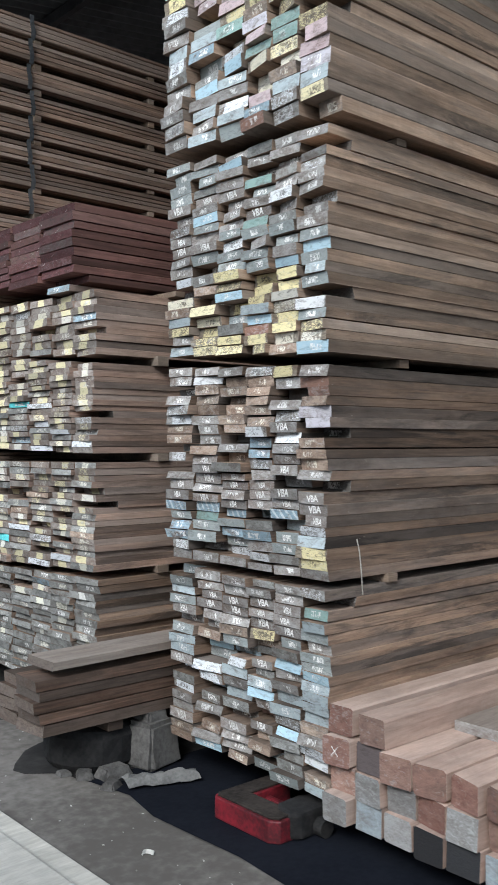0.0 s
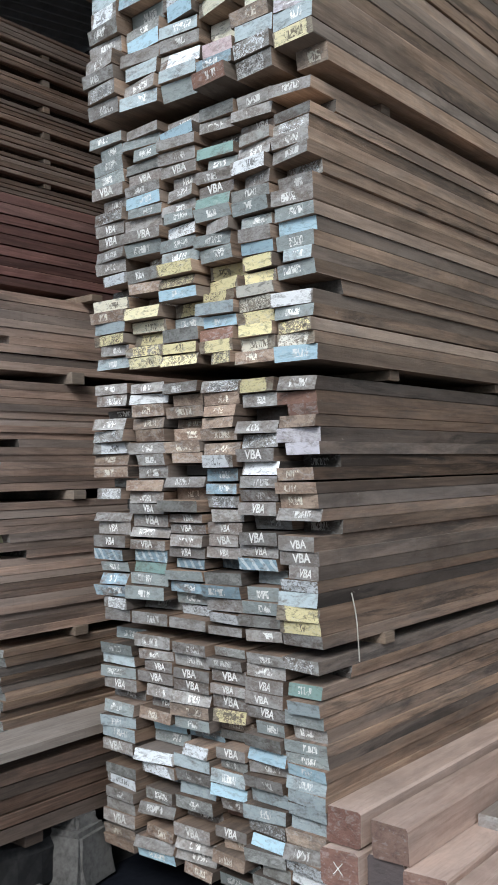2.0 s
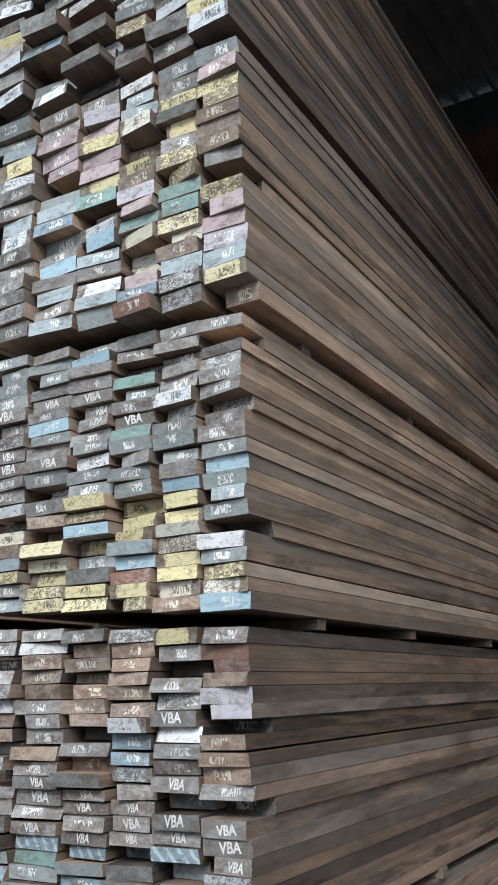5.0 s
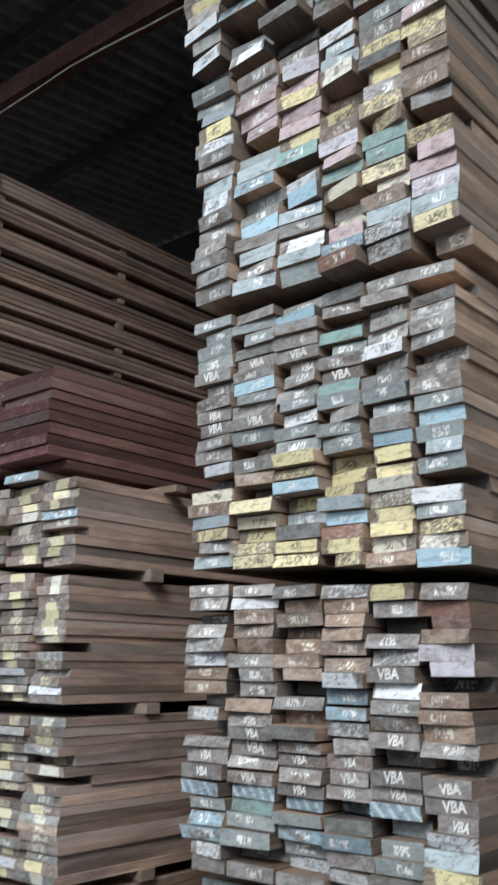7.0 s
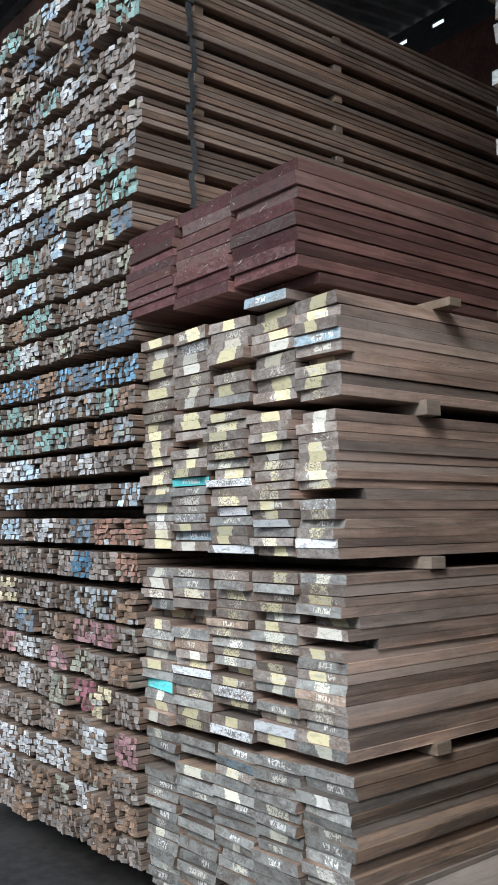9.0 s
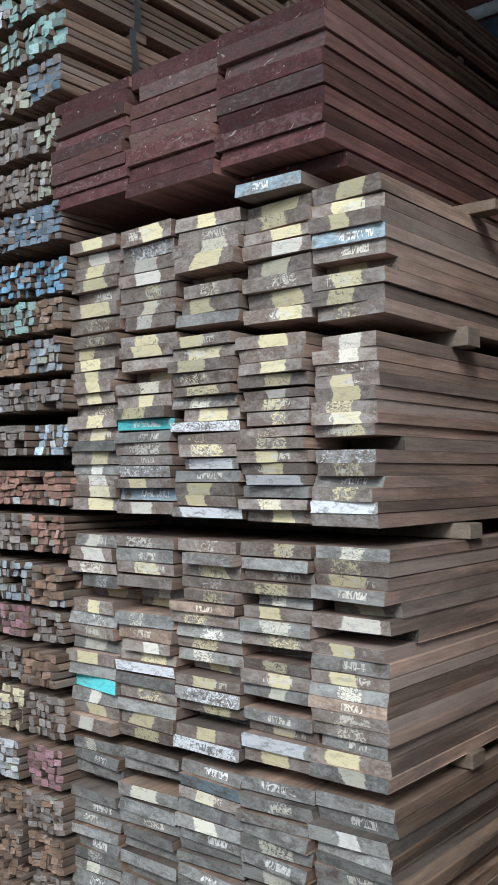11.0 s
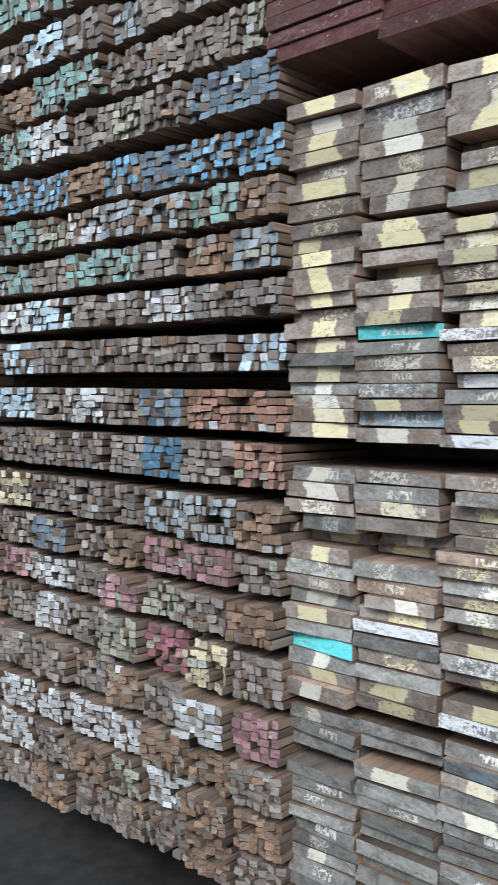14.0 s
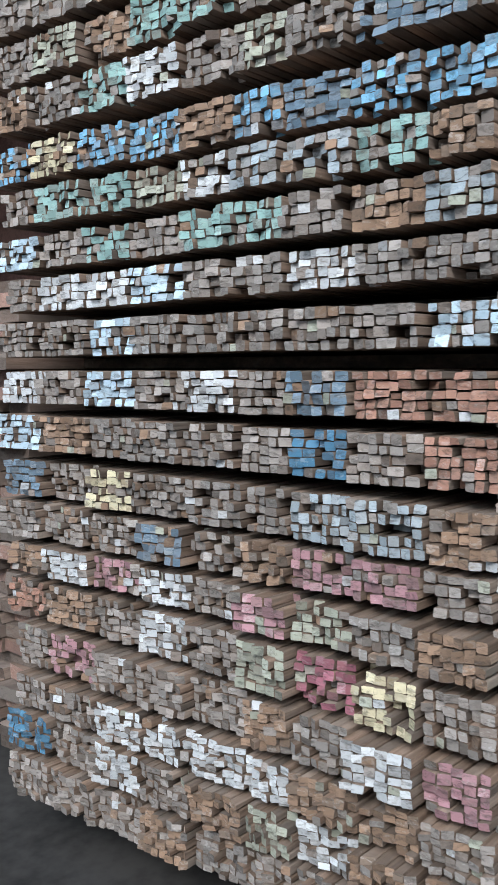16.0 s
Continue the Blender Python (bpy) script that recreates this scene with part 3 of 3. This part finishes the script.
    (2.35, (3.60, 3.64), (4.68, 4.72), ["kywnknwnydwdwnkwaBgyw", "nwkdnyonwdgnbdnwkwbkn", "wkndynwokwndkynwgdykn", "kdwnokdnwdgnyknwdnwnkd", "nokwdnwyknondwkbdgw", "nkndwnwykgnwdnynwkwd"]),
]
PACK_LABELS = ["weathered boards with grey and pale blue painted ends", "brown boards with chalked and white painted ends", "grey and yellow painted board ends in a tall stack",
               "pastel painted board ends in a tall stack", "uneven dark boards at the top of a stack"]
# Two lowest packs and the top one take the wood with shade in its colour
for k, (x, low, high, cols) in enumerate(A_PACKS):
    pack("lumber_pack", PACK_LABELS[k], "packs of the six-wide stack", x, [y - (0.0, 0.0, 0.028, 0.066, 0.07)[k] + (0.05 * (y - AE[0]) if k == 4 else 0.0) for y in AE], low, high, cols, WOOD_A if 1 < k < 4 else WOOD_DARK_SHADED, 5.2, 0.009 if k < 4 else 0.03, "A" if 1 < k < 4 else "N")
for z, t in ((0.945, 0.037), (1.80, 0.034), (2.69, 0.03), (3.565, 0.035)):
    for x in (2.87, 3.75, 4.7, 5.9, 7.1):
        sticker(x + rng.uniform(-0.08, 0.08), 2.31, 3.33, z, t, 0.06)
for x in (3.0, 4.6, 6.6):
    bm = bmesh.new()
    box(bm, x - 0.06, 2.3, 0.0, x + 0.06, 3.36, 0.15, 0.008)
    tagged(part("bearer", bm, WOOD_E), "dark squared timber bearer under a lumber stack", "bearer", "bearers under the stacks")

# ---- stack five wide with sprayed patches, red boards on top ----
BX = 2.38
BE = [3.845, 4.065, 4.29, 4.525, 4.755, 4.972]
B_PACKS = [
    ((0.22, 0.20), (0.82, 0.785), ["qkqkqqkkqqkqkkqkq", "kqkkqkqqkkqkqqkq", "kbmkqkqkkqkqkkqkq", "kqkqkqqkkqkkqkqk", "qkkqqkqkkqqkkqkk"]),
    ((0.862, 0.815), (1.40, 1.395), ["qmmqmmdmqmqommqmq", "mqmmqmqmdmmqmqmwm", "mqmmmomqmqmmwmqmw", "mqmmqmqommwqmqmm", "qmmqmmqmqmqcqmm"]),
    ((1.443, 1.468), (1.89, 2.0), ["mmmmmmmmdwmkmwm", "mmmmmmmmmmmwqmm", "mmmmmqmwmmwqmmw", "mmmmmmmcqmmwmbm", "mmmmmmmmmqmqmmm"]),
    ((1.935, 2.005), (2.262, 2.285), ["mmmbmmmmm", "mmmmmmmm", "mmmmmmmq", "mwmmmmm", "mmmmmmm"]),
]
# Lowest pack takes the darker wood copy with shade in its colour
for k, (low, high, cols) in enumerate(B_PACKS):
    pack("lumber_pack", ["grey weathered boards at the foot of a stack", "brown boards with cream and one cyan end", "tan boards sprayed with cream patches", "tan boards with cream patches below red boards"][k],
         "packs of the five-wide stack", BX, [BE[0] + (0.0, 0.0, 0.03, 0.012)[k]] + BE[1:], low, high, cols, WOOD_B if k else WOOD_DARK_SHADED, 4.6, 0.009, "B" if k else "G")
e = base("blue_ended_board", 2.36, 4.08, 2.28, "single loose board with a pale blue end", "board")
piece("board", piece_mesh("Bb", WOOD_B, END["b"], 0.002, 0.012, 0.05), e, 0, 0, 0, 4.5, 0.2, 0.034)
for z, t in ((0.82, 0.04), (1.402, 0.04), (1.90, 0.05)):
    for x in (2.78, 3.7, 4.9, 6.2):
        sticker(x, 3.83, 4.95, z, t, 0.07)
sticker(2.86, 3.79, 4.9, 2.265, 0.03, 0.06)
for x in (2.9, 4.4, 6.2):
    bm = bmesh.new()
    box(bm, x - 0.06, 3.84, 0.0, x + 0.06, 4.97, 0.2, 0.008)
    tagged(part("bearer", bm, WOOD_E), "dark squared timber bearer under a lumber stack", "bearer", "bearers under the stacks")
pack("red_board_pack", "dark red hardwood boards piled on a lumber stack", "packs of the five-wide stack", 2.33, [3.985, 4.325, 4.66, 4.995], (2.31, 2.385), (2.72, 2.705),
     ["RRRRRRRRR", "RRRRRRRR", "RRRRRRRRR"], WOOD_RED, 4.6, 0.008, "R", 0.002)

# ---- wide stack of small batten bundles ----
CX = 2.34
# height of each layer's underside and top at its low-y end, then at its far end
LAYERS = [(0.25, 0.36, 0.21, 0.35), (0.375, 0.482, 0.369, 0.498), (0.495, 0.605, 0.517, 0.625), (0.621, 0.745, 0.664, 0.795), (0.766, 0.90, 0.825, 0.943),
          (0.929, 1.033, 0.965, 1.06), (1.056, 1.155, 1.077, 1.195), (1.168, 1.295, 1.21, 1.325), (1.327, 1.446, 1.355, 1.469), (1.471, 1.583, 1.50, 1.606),
          (1.627, 1.726, 1.643, 1.755), (1.769, 1.864, 1.782, 1.887), (1.885, 1.992, 1.914, 2.015), (2.012, 2.115, 2.05, 2.158), (2.128, 2.24, 2.182, 2.293),
          (2.285, 2.405, 2.337, 2.458), (2.43, 2.55, 2.485, 2.605)]
CODES = ["noknkonnn", "oowgonwnD", "noowwwwnn", "pwkonnnpn", "nyPgnwnor", "okgpnwpwo", "npponSnnn", "osskkkynS", "rnDnnkkoL", "rrSnwnLnw", "LnkkkkLnn", "kkwknLwwn", "sonttntnL", "otsswgttn", "bbSbobbyb", "SSkgnwtko", "gnnnttogn"]
EDGES = [4.955, 5.12, 5.31, 5.49, 5.65, 5.84, 6.04, 6.24, 6.46, 6.66]
UPPER = [2.58, 2.74, 2.895, 3.045, 3.19, 3.335, 3.49, 3.645, 3.80, 3.945]


def bundle(parent_label, x, y0, y1, z0, z1, code, L):
    cols = max(3, round((y1 - y0) / (0.0295 if z0 < 2.55 else 0.037)))
    rows = 5 if z1 - z0 > 0.105 and z0 < 2.55 else 4
    e = base("batten_bundle", x, y0, z0, parent_label, "batten bundle", "bundles of the wide stack")
    wide = [rng.uniform(0.8, 1.2) for _ in range(cols)]
    ys = [(y1 - y0) * sum(wide[:i]) / sum(wide) for i in range(cols + 1)]
    for i in range(cols):
        w = ys[i + 1] - ys[i]
        tall = [rng.uniform(0.82, 1.18) for _ in range(rows)]
        zs = [(z1 - z0) * sum(tall[:j]) / sum(tall) for j in range(rows + 1)]
        for j in range(rows):
            t = zs[j + 1] - zs[j]
            dx = rng.gauss(0, 0.006) + (rng.uniform(0.02, 0.08) if rng.random() < 0.07 else 0)
            kind = rng.choice("nknokgnw") if rng.random() < 0.12 else code
            mesh = piece_mesh("C" + kind, WOOD_C, BEND[kind], 0.0015, 0.08, 0.09, 10, 0.06)
            piece("batten", mesh, e, dx, ys[i] + rng.uniform(0, 0.002), zs[j] + rng.uniform(0, 0.001), L, w - rng.uniform(0.0022, 0.005), t - rng.uniform(0.0018, 0.0045), rng.gauss(0, 0.05), rng.gauss(0, 1.3))
    return e


NAMES = {"s": "pale slate-ended", "u": "dark-ended", "n": "grey-brown", "o": "orange-brown", "r": "reddish", "k": "weathered grey", "w": "white-ended", "b": "bright blue-ended", "L": "pale blue-ended", "S": "slate blue-ended",
         "D": "deep blue-ended", "t": "teal-ended", "g": "grey-green-ended", "y": "cream-ended", "p": "dusty pink-ended", "P": "magenta-ended"}


def bundle_row(layer, codes):
    edges = [EDGES[0] + rng.uniform(-0.012, 0.01)] + [y + rng.uniform(-0.012, 0.012) for y in EDGES[1:-1]] + [EDGES[-1] + rng.uniform(-0.05, 0.04)]
    for i, code in enumerate(codes):
        f = ((edges[i] + edges[i + 1]) / 2 - 4.95) / 1.7
        z0, z1 = layer[0] + f * (layer[2] - layer[0]), layer[1] + f * (layer[3] - layer[1])
        bundle(NAMES[code] + " bundle of small sawn battens in a wide stack", CX + rng.gauss(0, 0.012), edges[i], edges[i + 1] - rng.uniform(0.005, 0.013), z0 + rng.uniform(0, 0.004), z1 - rng.uniform(0, 0.004), code, 5.0)


for layer, codes in zip(LAYERS, CODES):
    bundle_row(layer, codes)
for k, z0 in enumerate(UPPER):
    bundle_row((z0, z0 + 0.115, z0 + 0.05, z0 + 0.165), "".join(rng.choice("ukkSnngtkuS" if i < 2 else "ukkSnwLstkwg") for i in range(9)))
everything = LAYERS + [(z, z + 0.115, z + 0.05, z + 0.165) for z in UPPER]
for under, over in zip(everything, everything[1:]):
    top = under[1], under[3]
    low = over[0], over[2]
    for x in (2.66, 3.5, 5.0, 6.8):
        bm = bmesh.new()
        t = max(min(low[0] - top[0], low[1] - top[1]) - 0.003, 0.006)
        box(bm, -0.025, 0.01, 0, 0.025, 1.66, t, min(0.003, t * 0.2))
        for v in bm.verts:
            v.co.z += (v.co.y / 1.7) * (top[1] - top[0])
        ob = part("sticker", bm, WOOD_STICK)
        ob.location = (x, 4.95, top[0] + 0.002)
        tagged(ob, "sawn wooden sticker between batten layers", "sticker", "stickers between lumber layers")
for x in (2.9, 4.6, 6.6):
    bm = bmesh.new()
    box(bm, x - 0.07, 4.98, 0.0, x + 0.07, 6.68, 0.215, 0.008)
    tagged(part("bearer", bm, WOOD_E), "dark squared timber bearer under a lumber stack", "bearer", "bearers under the stacks")

# ---- further stack beyond the battens ----
pack("lumber_pack", "brown and grey boards in a farther stack", "farther stack", 2.5, [6.76, 6.93, 7.1, 7.28, 7.45], (0.25, 0.25), (1.05, 1.05),
     ["eFFeFeFeHeFeFFee", "FeFFeeeFHeeFeFee", "eFeFeFeeFeHeFeeF", "FeFeFeeFeeFeFeFe"], WOOD_B, 4.5, 0.03, "D")
pack("lumber_pack", "brown boards in a farther stack", "farther stack", 2.5, [6.76, 6.93, 7.1, 7.28, 7.45], (1.08, 1.08), (1.92, 1.92),
     ["eFeFeeFFeeFeeeFe", "FeFeHeeFHeFeeFHF", "HeFeeFeHeFFeeFHe", "eFeeFHFeFeeHeFeF"], WOOD_B, 4.5, 0.03, "D")
for x in (2.9, 4.8, 6.4):
    sticker(x, 6.76, 7.44, 1.05, 0.03)
    bm = bmesh.new()
    box(bm, x - 0.06, 6.75, 0.0, x + 0.06, 7.46, 0.25, 0.008)
    tagged(part("bearer", bm, WOOD_E), "dark squared timber bearer under a lumber stack", "bearer", "bearers under the stacks")

# ---- low pile of dark planks in the gap ----
e = pack("plank_pile", "low pile of dark brown planks on blocks", "", 1.85, [3.43, 3.64, 3.835], (0.25, 0.25), (0.515, 0.45), ["eeeee", "eeee"], WOOD_E, 4.2, 0.012, "E")
e["category"] = "plank pile"
WOOD_DUSTY = sawn_wood("sawn_plank_dusty", (0.2, 0.155, 0.13), (0.3, 0.245, 0.21), (0.27, 0.24, 0.215), 0.4, spread=0.2, sooty=0.2)
e = base("loose_plank", 1.90, 3.41, 0.53, "dusty grey-brown plank lying on the plank pile", "plank")
piece("plank", piece_mesh("Le", WOOD_DUSTY, END["e"], 0.002, 0.012, 0.05), e, 0, 0, 0, 3.2, 0.215, 0.036, 1.2)

# ---- pinkish beams ----
FX = 2.43
COURSES = [(0.105, "KSKXXSKF", 2.345), (0.208, "FKKHKFFK", 2.345), (0.316, "HUFHHHFF", 2.345), (0.424, "HF", 2.345)]
BEAM_LABELS = {"F": "pinkish sawn square timber beam", "H": "timber beam with a brick-red end", "K": "timber beam with a grey end", "S": "timber beam with a pale blue-grey end", "X": "timber beam with a black end", "U": "timber beam with a dark grimy end"}
for level, (z, codes, y) in enumerate(COURSES):
    for i, code in enumerate(codes):
        e = base("timber_beam", FX + rng.gauss(0, 0.014), y - (i + 1) * 0.139 - (0.025 * i if level == 3 else 0), z, BEAM_LABELS[code], "timber beam", "piled timber beams")
        piece("beam", piece_mesh("F" + code, WOOD_F, END[code], 0.002, 0.05, 0.05), e, 0, 0, 0, 4.2, rng.uniform(0.116, 0.128), 0.104, rng.gauss(0, 0.3))
        if level == 2 and i == 0:
            chalk_mark(e, -0.008, 0.06, 0.035, 0.055, "X")
e = base("flat_plank", 2.815, 1.835, 0.4215, "dusty grey-brown plank lying flat on timber beams", "plank")
piece("plank", piece_mesh("Fp", WOOD_DUSTY, END["K"], 0.002, 0.012, 0.05), e, 0, 0, 0, 3.6, 0.19, 0.04)
for x in (2.9, 4.8, 6.2):
    bm = bmesh.new()
    box(bm, x - 0.05, 1.3, 0.0, x + 0.05, 2.3, 0.105, 0.008)
    tagged(part("bearer", bm, WOOD_E), "dark squared timber bearer under a lumber stack", "bearer", "bearers under the stacks")

# ---- things on the ground by the stacks ----
def solid(bm, outline, z0, z1, bevel=0.0):
    """An upright prism over a closed outline."""
    low = [bm.verts.new((x, y, z0)) for x, y in outline]
    high = [bm.verts.new((x, y, z1)) for x, y in outline]
    k = len(outline)
    for i in range(k):
        bm.faces.new((low[i], low[(i + 1) % k], high[(i + 1) % k], high[i]))
    bm.faces.new(list(reversed(low)))
    bm.faces.new(high)
    bmesh.ops.recalc_face_normals(bm, faces=bm.faces)
    if bevel:
        bmesh.ops.bevel(bm, geom=list(bm.edges), offset=bevel, segments=2, affect="EDGES", profile=0.6)
    return bm


def rock(x, y, z, sx, sy, sz, taper, seed, name, label, turn=0.0):
    """A chipped block that narrows to the top."""
    bm = bmesh.new()
    bmesh.ops.create_cube(bm, size=1.0)
    bmesh.ops.bevel(bm, geom=list(bm.edges), offset=0.09, segments=2, affect="EDGES")
    bmesh.ops.subdivide_edges(bm, edges=list(bm.edges), cuts=1, use_grid_fill=True)
    for v in bm.verts:
        k = 1.0 - taper * (v.co.z + 0.5)
        d = 0.10 * noise.noise(v.co * 2.3 + Vector((seed, seed * 2, 0)))
        v.co = Vector(((v.co.x * k + d) * sx, (v.co.y * k - d) * sy, max(v.co.z + 0.5 + d * 0.4 * (v.co.z > -0.4), 0) * sz))
    ob = part(name, bm, STONE)
    ob.location = (x, y, z)
    ob.rotation_euler = (0, 0, radians(turn))
    return tagged(ob, label, name.replace("_", " "))


jack = base("jack_base", 2.27, 2.43, 0.006, "scuffed red steel jack base with grimy top", "jack")
bm = bmesh.new()
shape = [(0.0, 0.04), (0.03, 0.0), (0.22, 0.0), (0.26, 0.05), (0.22, 0.1), (0.13, 0.1), (0.13, 0.26), (0.33, 0.26), (0.36, 0.29), (0.36, 0.37), (0.02, 0.37), (0.0, 0.35)]
part("frame", solid(bm, shape, 0.0, 0.085, 0.006), REDPAINT, jack)
bm = bmesh.new()
inner = [(0.012, 0.045), (0.034, 0.012), (0.21, 0.012), (0.24, 0.05), (0.215, 0.088), (0.118, 0.088), (0.118, 0.272), (0.325, 0.272), (0.345, 0.295), (0.345, 0.358), (0.026, 0.358), (0.012, 0.345)]
part("top_plate", solid(bm, inner, 0.086, 0.096, 0.003), GRIME, jack, "dusty brown-black top plate")
bm = bmesh.new()
part("crossbar", box(bm, 0.19, 0.095, 0.02, 0.22, 0.27, 0.06, 0.006), REDPAINT, jack)
bm = bmesh.new()
bmesh.ops.create_cone(bm, segments=18, radius1=0.035, radius2=0.035, depth=0.05, cap_ends=True)
bmesh.ops.rotate(bm, verts=bm.verts, cent=(0, 0, 0), matrix=Matrix.Rotation(radians(90), 3, "X"))
bmesh.ops.translate(bm, verts=bm.verts, vec=(0.2, -0.05, 0.035))
part("wheel", bm, RUBBER, jack, "black rubber wheel")
bm = bmesh.new()
lobe = [(0.075, -0.005), (0.11, -0.032), (0.23, -0.032), (0.285, 0.0), (0.29, 0.08), (0.24, 0.112), (0.11, 0.108), (0.08, 0.07)]
part("housing", solid(bm, lobe, 0.002, 0.106, 0.018), RUBBER, jack, "greasy black housing")

rock(2.44, 3.46, 0.0, 0.22, 0.21, 0.21, 0.25, 3, "concrete_block", "chipped grey concrete block propping the plank pile", 12)
rock(2.45, 3.48, 0.205, 0.12, 0.13, 0.046, 0.1, 5, "wedge_block", "small weathered block on a concrete block", 5)
for k, (x, y, a, b, c) in enumerate(((2.22, 3.44, 0.16, 0.10, 0.05), (2.14, 3.33, 0.10, 0.07, 0.03), (2.12, 3.52, 0.12, 0.08, 0.035), (2.06, 3.60, 0.07, 0.06, 0.02), (2.30, 3.28, 0.08, 0.06, 0.03))):
    rock(x, y, 0.0, a, b, c, 0.3, 7 + k, "rubble_piece", "broken grey piece of concrete on the floor", 30 * k)
bm = bmesh.new()
rows = []
for i in range(13):
    rows.append([bm.verts.new((2.17 + 0.30 * i / 12 + 0.03 * noise.noise((i * 0.6, j, 4)), 3.29 - 0.13 * i / 12 + 0.10 * (j / 5 - 0.5), 0.014 + 0.03 * abs(noise.noise((i * 0.7, j * 0.9, 8))) + 0.03 * math.sin(j / 5 * math.pi))) for j in range(6)])
for a, b in zip(rows, rows[1:]):
    for j in range(5):
        bm.faces.new((a[j], a[j + 1], b[j + 1], b[j]))
crumpled = part("plastic_sheet", bm, SHEET)
crumpled.modifiers.new("thickness", "SOLIDIFY").thickness = 0.003
tagged(crumpled, "crumpled torn grey plastic sheet beside a block", "plastic sheet")

tyre = base("old_tyre", 2.28, 3.70, 0.0, "old black rubber tyre lying under planks", "tyre")
bm = bmesh.new()
prev = first = None
for i in range(32):
    a = 2 * math.pi * i / 32
    ring = []
    for r, z in ((0.13, 0.03), (0.17, 0.0), (0.215, 0.01), (0.235, 0.04), (0.238 - 0.006 * (i % 2), 0.10), (0.235, 0.16), (0.215, 0.19), (0.17, 0.2), (0.13, 0.17)):
        ring.append(bm.verts.new((r * math.cos(a), r * math.sin(a), z)))
    if prev:
        for k in range(9):
            bm.faces.new((prev[k], ring[k], ring[(k + 1) % 9], prev[(k + 1) % 9]))
    prev = ring
    first = first or ring
for k in range(9):
    bm.faces.new((prev[k], first[k], first[(k + 1) % 9], prev[(k + 1) % 9]))
part("casing", bm, RUBBER, tyre)
for x, y in ((2.24, 3.60), (3.4, 3.62), (4.9, 3.62)):
    bm = bmesh.new()
    z0 = 0.2 if x < 3 else 0.0
    box(bm, x - 0.04, y - 0.15, z0, x + 0.04, y + 0.2, 0.25, 0.006)
    tagged(part("bearer", bm, WOOD_E), "dark squared timber bearer under a plank pile", "bearer", "bearers under the stacks")

for k, (x, y, z, L, w, t) in enumerate(((1.385, 1.0, 0.0, 2.75, 0.245, 0.035), (1.31, 0.9, 0.036, 2.6, 0.20, 0.03))):
    e = base("pale_plank", x, y, z, "pale planed timber plank lying on the floor", "plank", "pale planks on the floor")
    bm = bmesh.new()
    box(bm, 0, 0, 0, w, L, t, 0.004)
    part("plank", bm, WOOD_PALE, e)

bm = bmesh.new()
prev = None
for i in range(9):
    a = i / 8 * 2.2
    row = [bm.verts.new((0.02 * math.cos(a) + 0.006 * q, 0.035 * math.sin(a), 0.002 + 0.014 * q)) for q in (0, 1)]
    if prev:
        bm.faces.new((prev[0], row[0], row[1], prev[1]))
    prev = row
scrap = part("wood_shaving", bm, WHITE_BITS)
scrap.modifiers.new("thickness", "SOLIDIFY").thickness = 0.003
scrap.location = (1.88, 2.68, 0.001)
tagged(scrap, "curled white scrap lying on the floor", "scrap")
bm = bmesh.new()
for i in range(90):
    x, y, q = rng.uniform(1.3, 2.3), rng.uniform(2.2, 4.4), rng.uniform(0.0015, 0.0045)
    made = bmesh.ops.create_cube(bm, size=1.0)["verts"]
    turn = Matrix.Rotation(rng.uniform(0, 3), 3, "Z")
    for v in made:
        v.co = turn @ Vector((v.co.x * q * 2, v.co.y * q, v.co.z * q * 0.5)) + Vector((x, y, q * 0.25 + 0.0005))
tagged(part("wood_chips", bm, WHITE_BITS), "small pale wood chips scattered on the floor", "chips", kind="stuff")

# straw caught between two packs
curve = bpy.data.curves.new("straw", "CURVE")
curve.dimensions, curve.bevel_depth = "3D", 0.0022
sp = curve.splines.new("POLY")
sp.points.add(4)
for k, p in enumerate(((2.595, 2.318, 1.13), (2.60, 2.309, 1.08), (2.606, 2.307, 1.03), (2.612, 2.308, 0.97), (2.622, 2.312, 0.915))):
    sp.points[k].co = (*p, 1)
curve.materials.append(WOOD_PALE)
tagged(new("straw", curve), "pale dry straw stuck between stacked boards", "straw")

# steel straps down the side of the batten stack
for k, z0 in enumerate(UPPER[2:]):
    bm = bmesh.new()
    prev = None
    x = 2.60 + 0.012 * math.sin(k * 2.1)
    for j in range(7):
        z = z0 - 0.02 + 0.15 * j / 6
        row = [bm.verts.new((x + 0.014 * q + 0.006 * math.sin(j), 4.934 - 0.006 * math.sin(j / 6 * math.pi), z)) for q in (-1, 1)]
        if prev:
            bm.faces.new((prev[0], row[0], row[1], prev[1]))
        prev = row
    strap = part("strap", bm, STRAP)
    strap.modifiers.new("thickness", "SOLIDIFY").thickness = 0.002
    tagged(strap, "dark steel packing strap on a batten bundle", "strap", "straps on the batten stack")

# sagging white cable beside the tie beam
curve = bpy.data.curves.new("cable", "CURVE")
curve.dimensions, curve.bevel_depth = "3D", 0.006
sp = curve.splines.new("POLY")
sp.points.add(24)
for k in range(25):
    y = 3.2 + 9.0 * k / 24
    sp.points[k].co = (3.40, y, 5.30 + 0.05 * (y - 4.0) - 0.004 * (y - 6.0) ** 2 - 0.05 * abs(math.sin(k * 0.55)), 1)
curve.materials.append(WHITE_BITS)
tagged(new("cable", curve), "thin pale electric cable hanging below a beam", "cable")
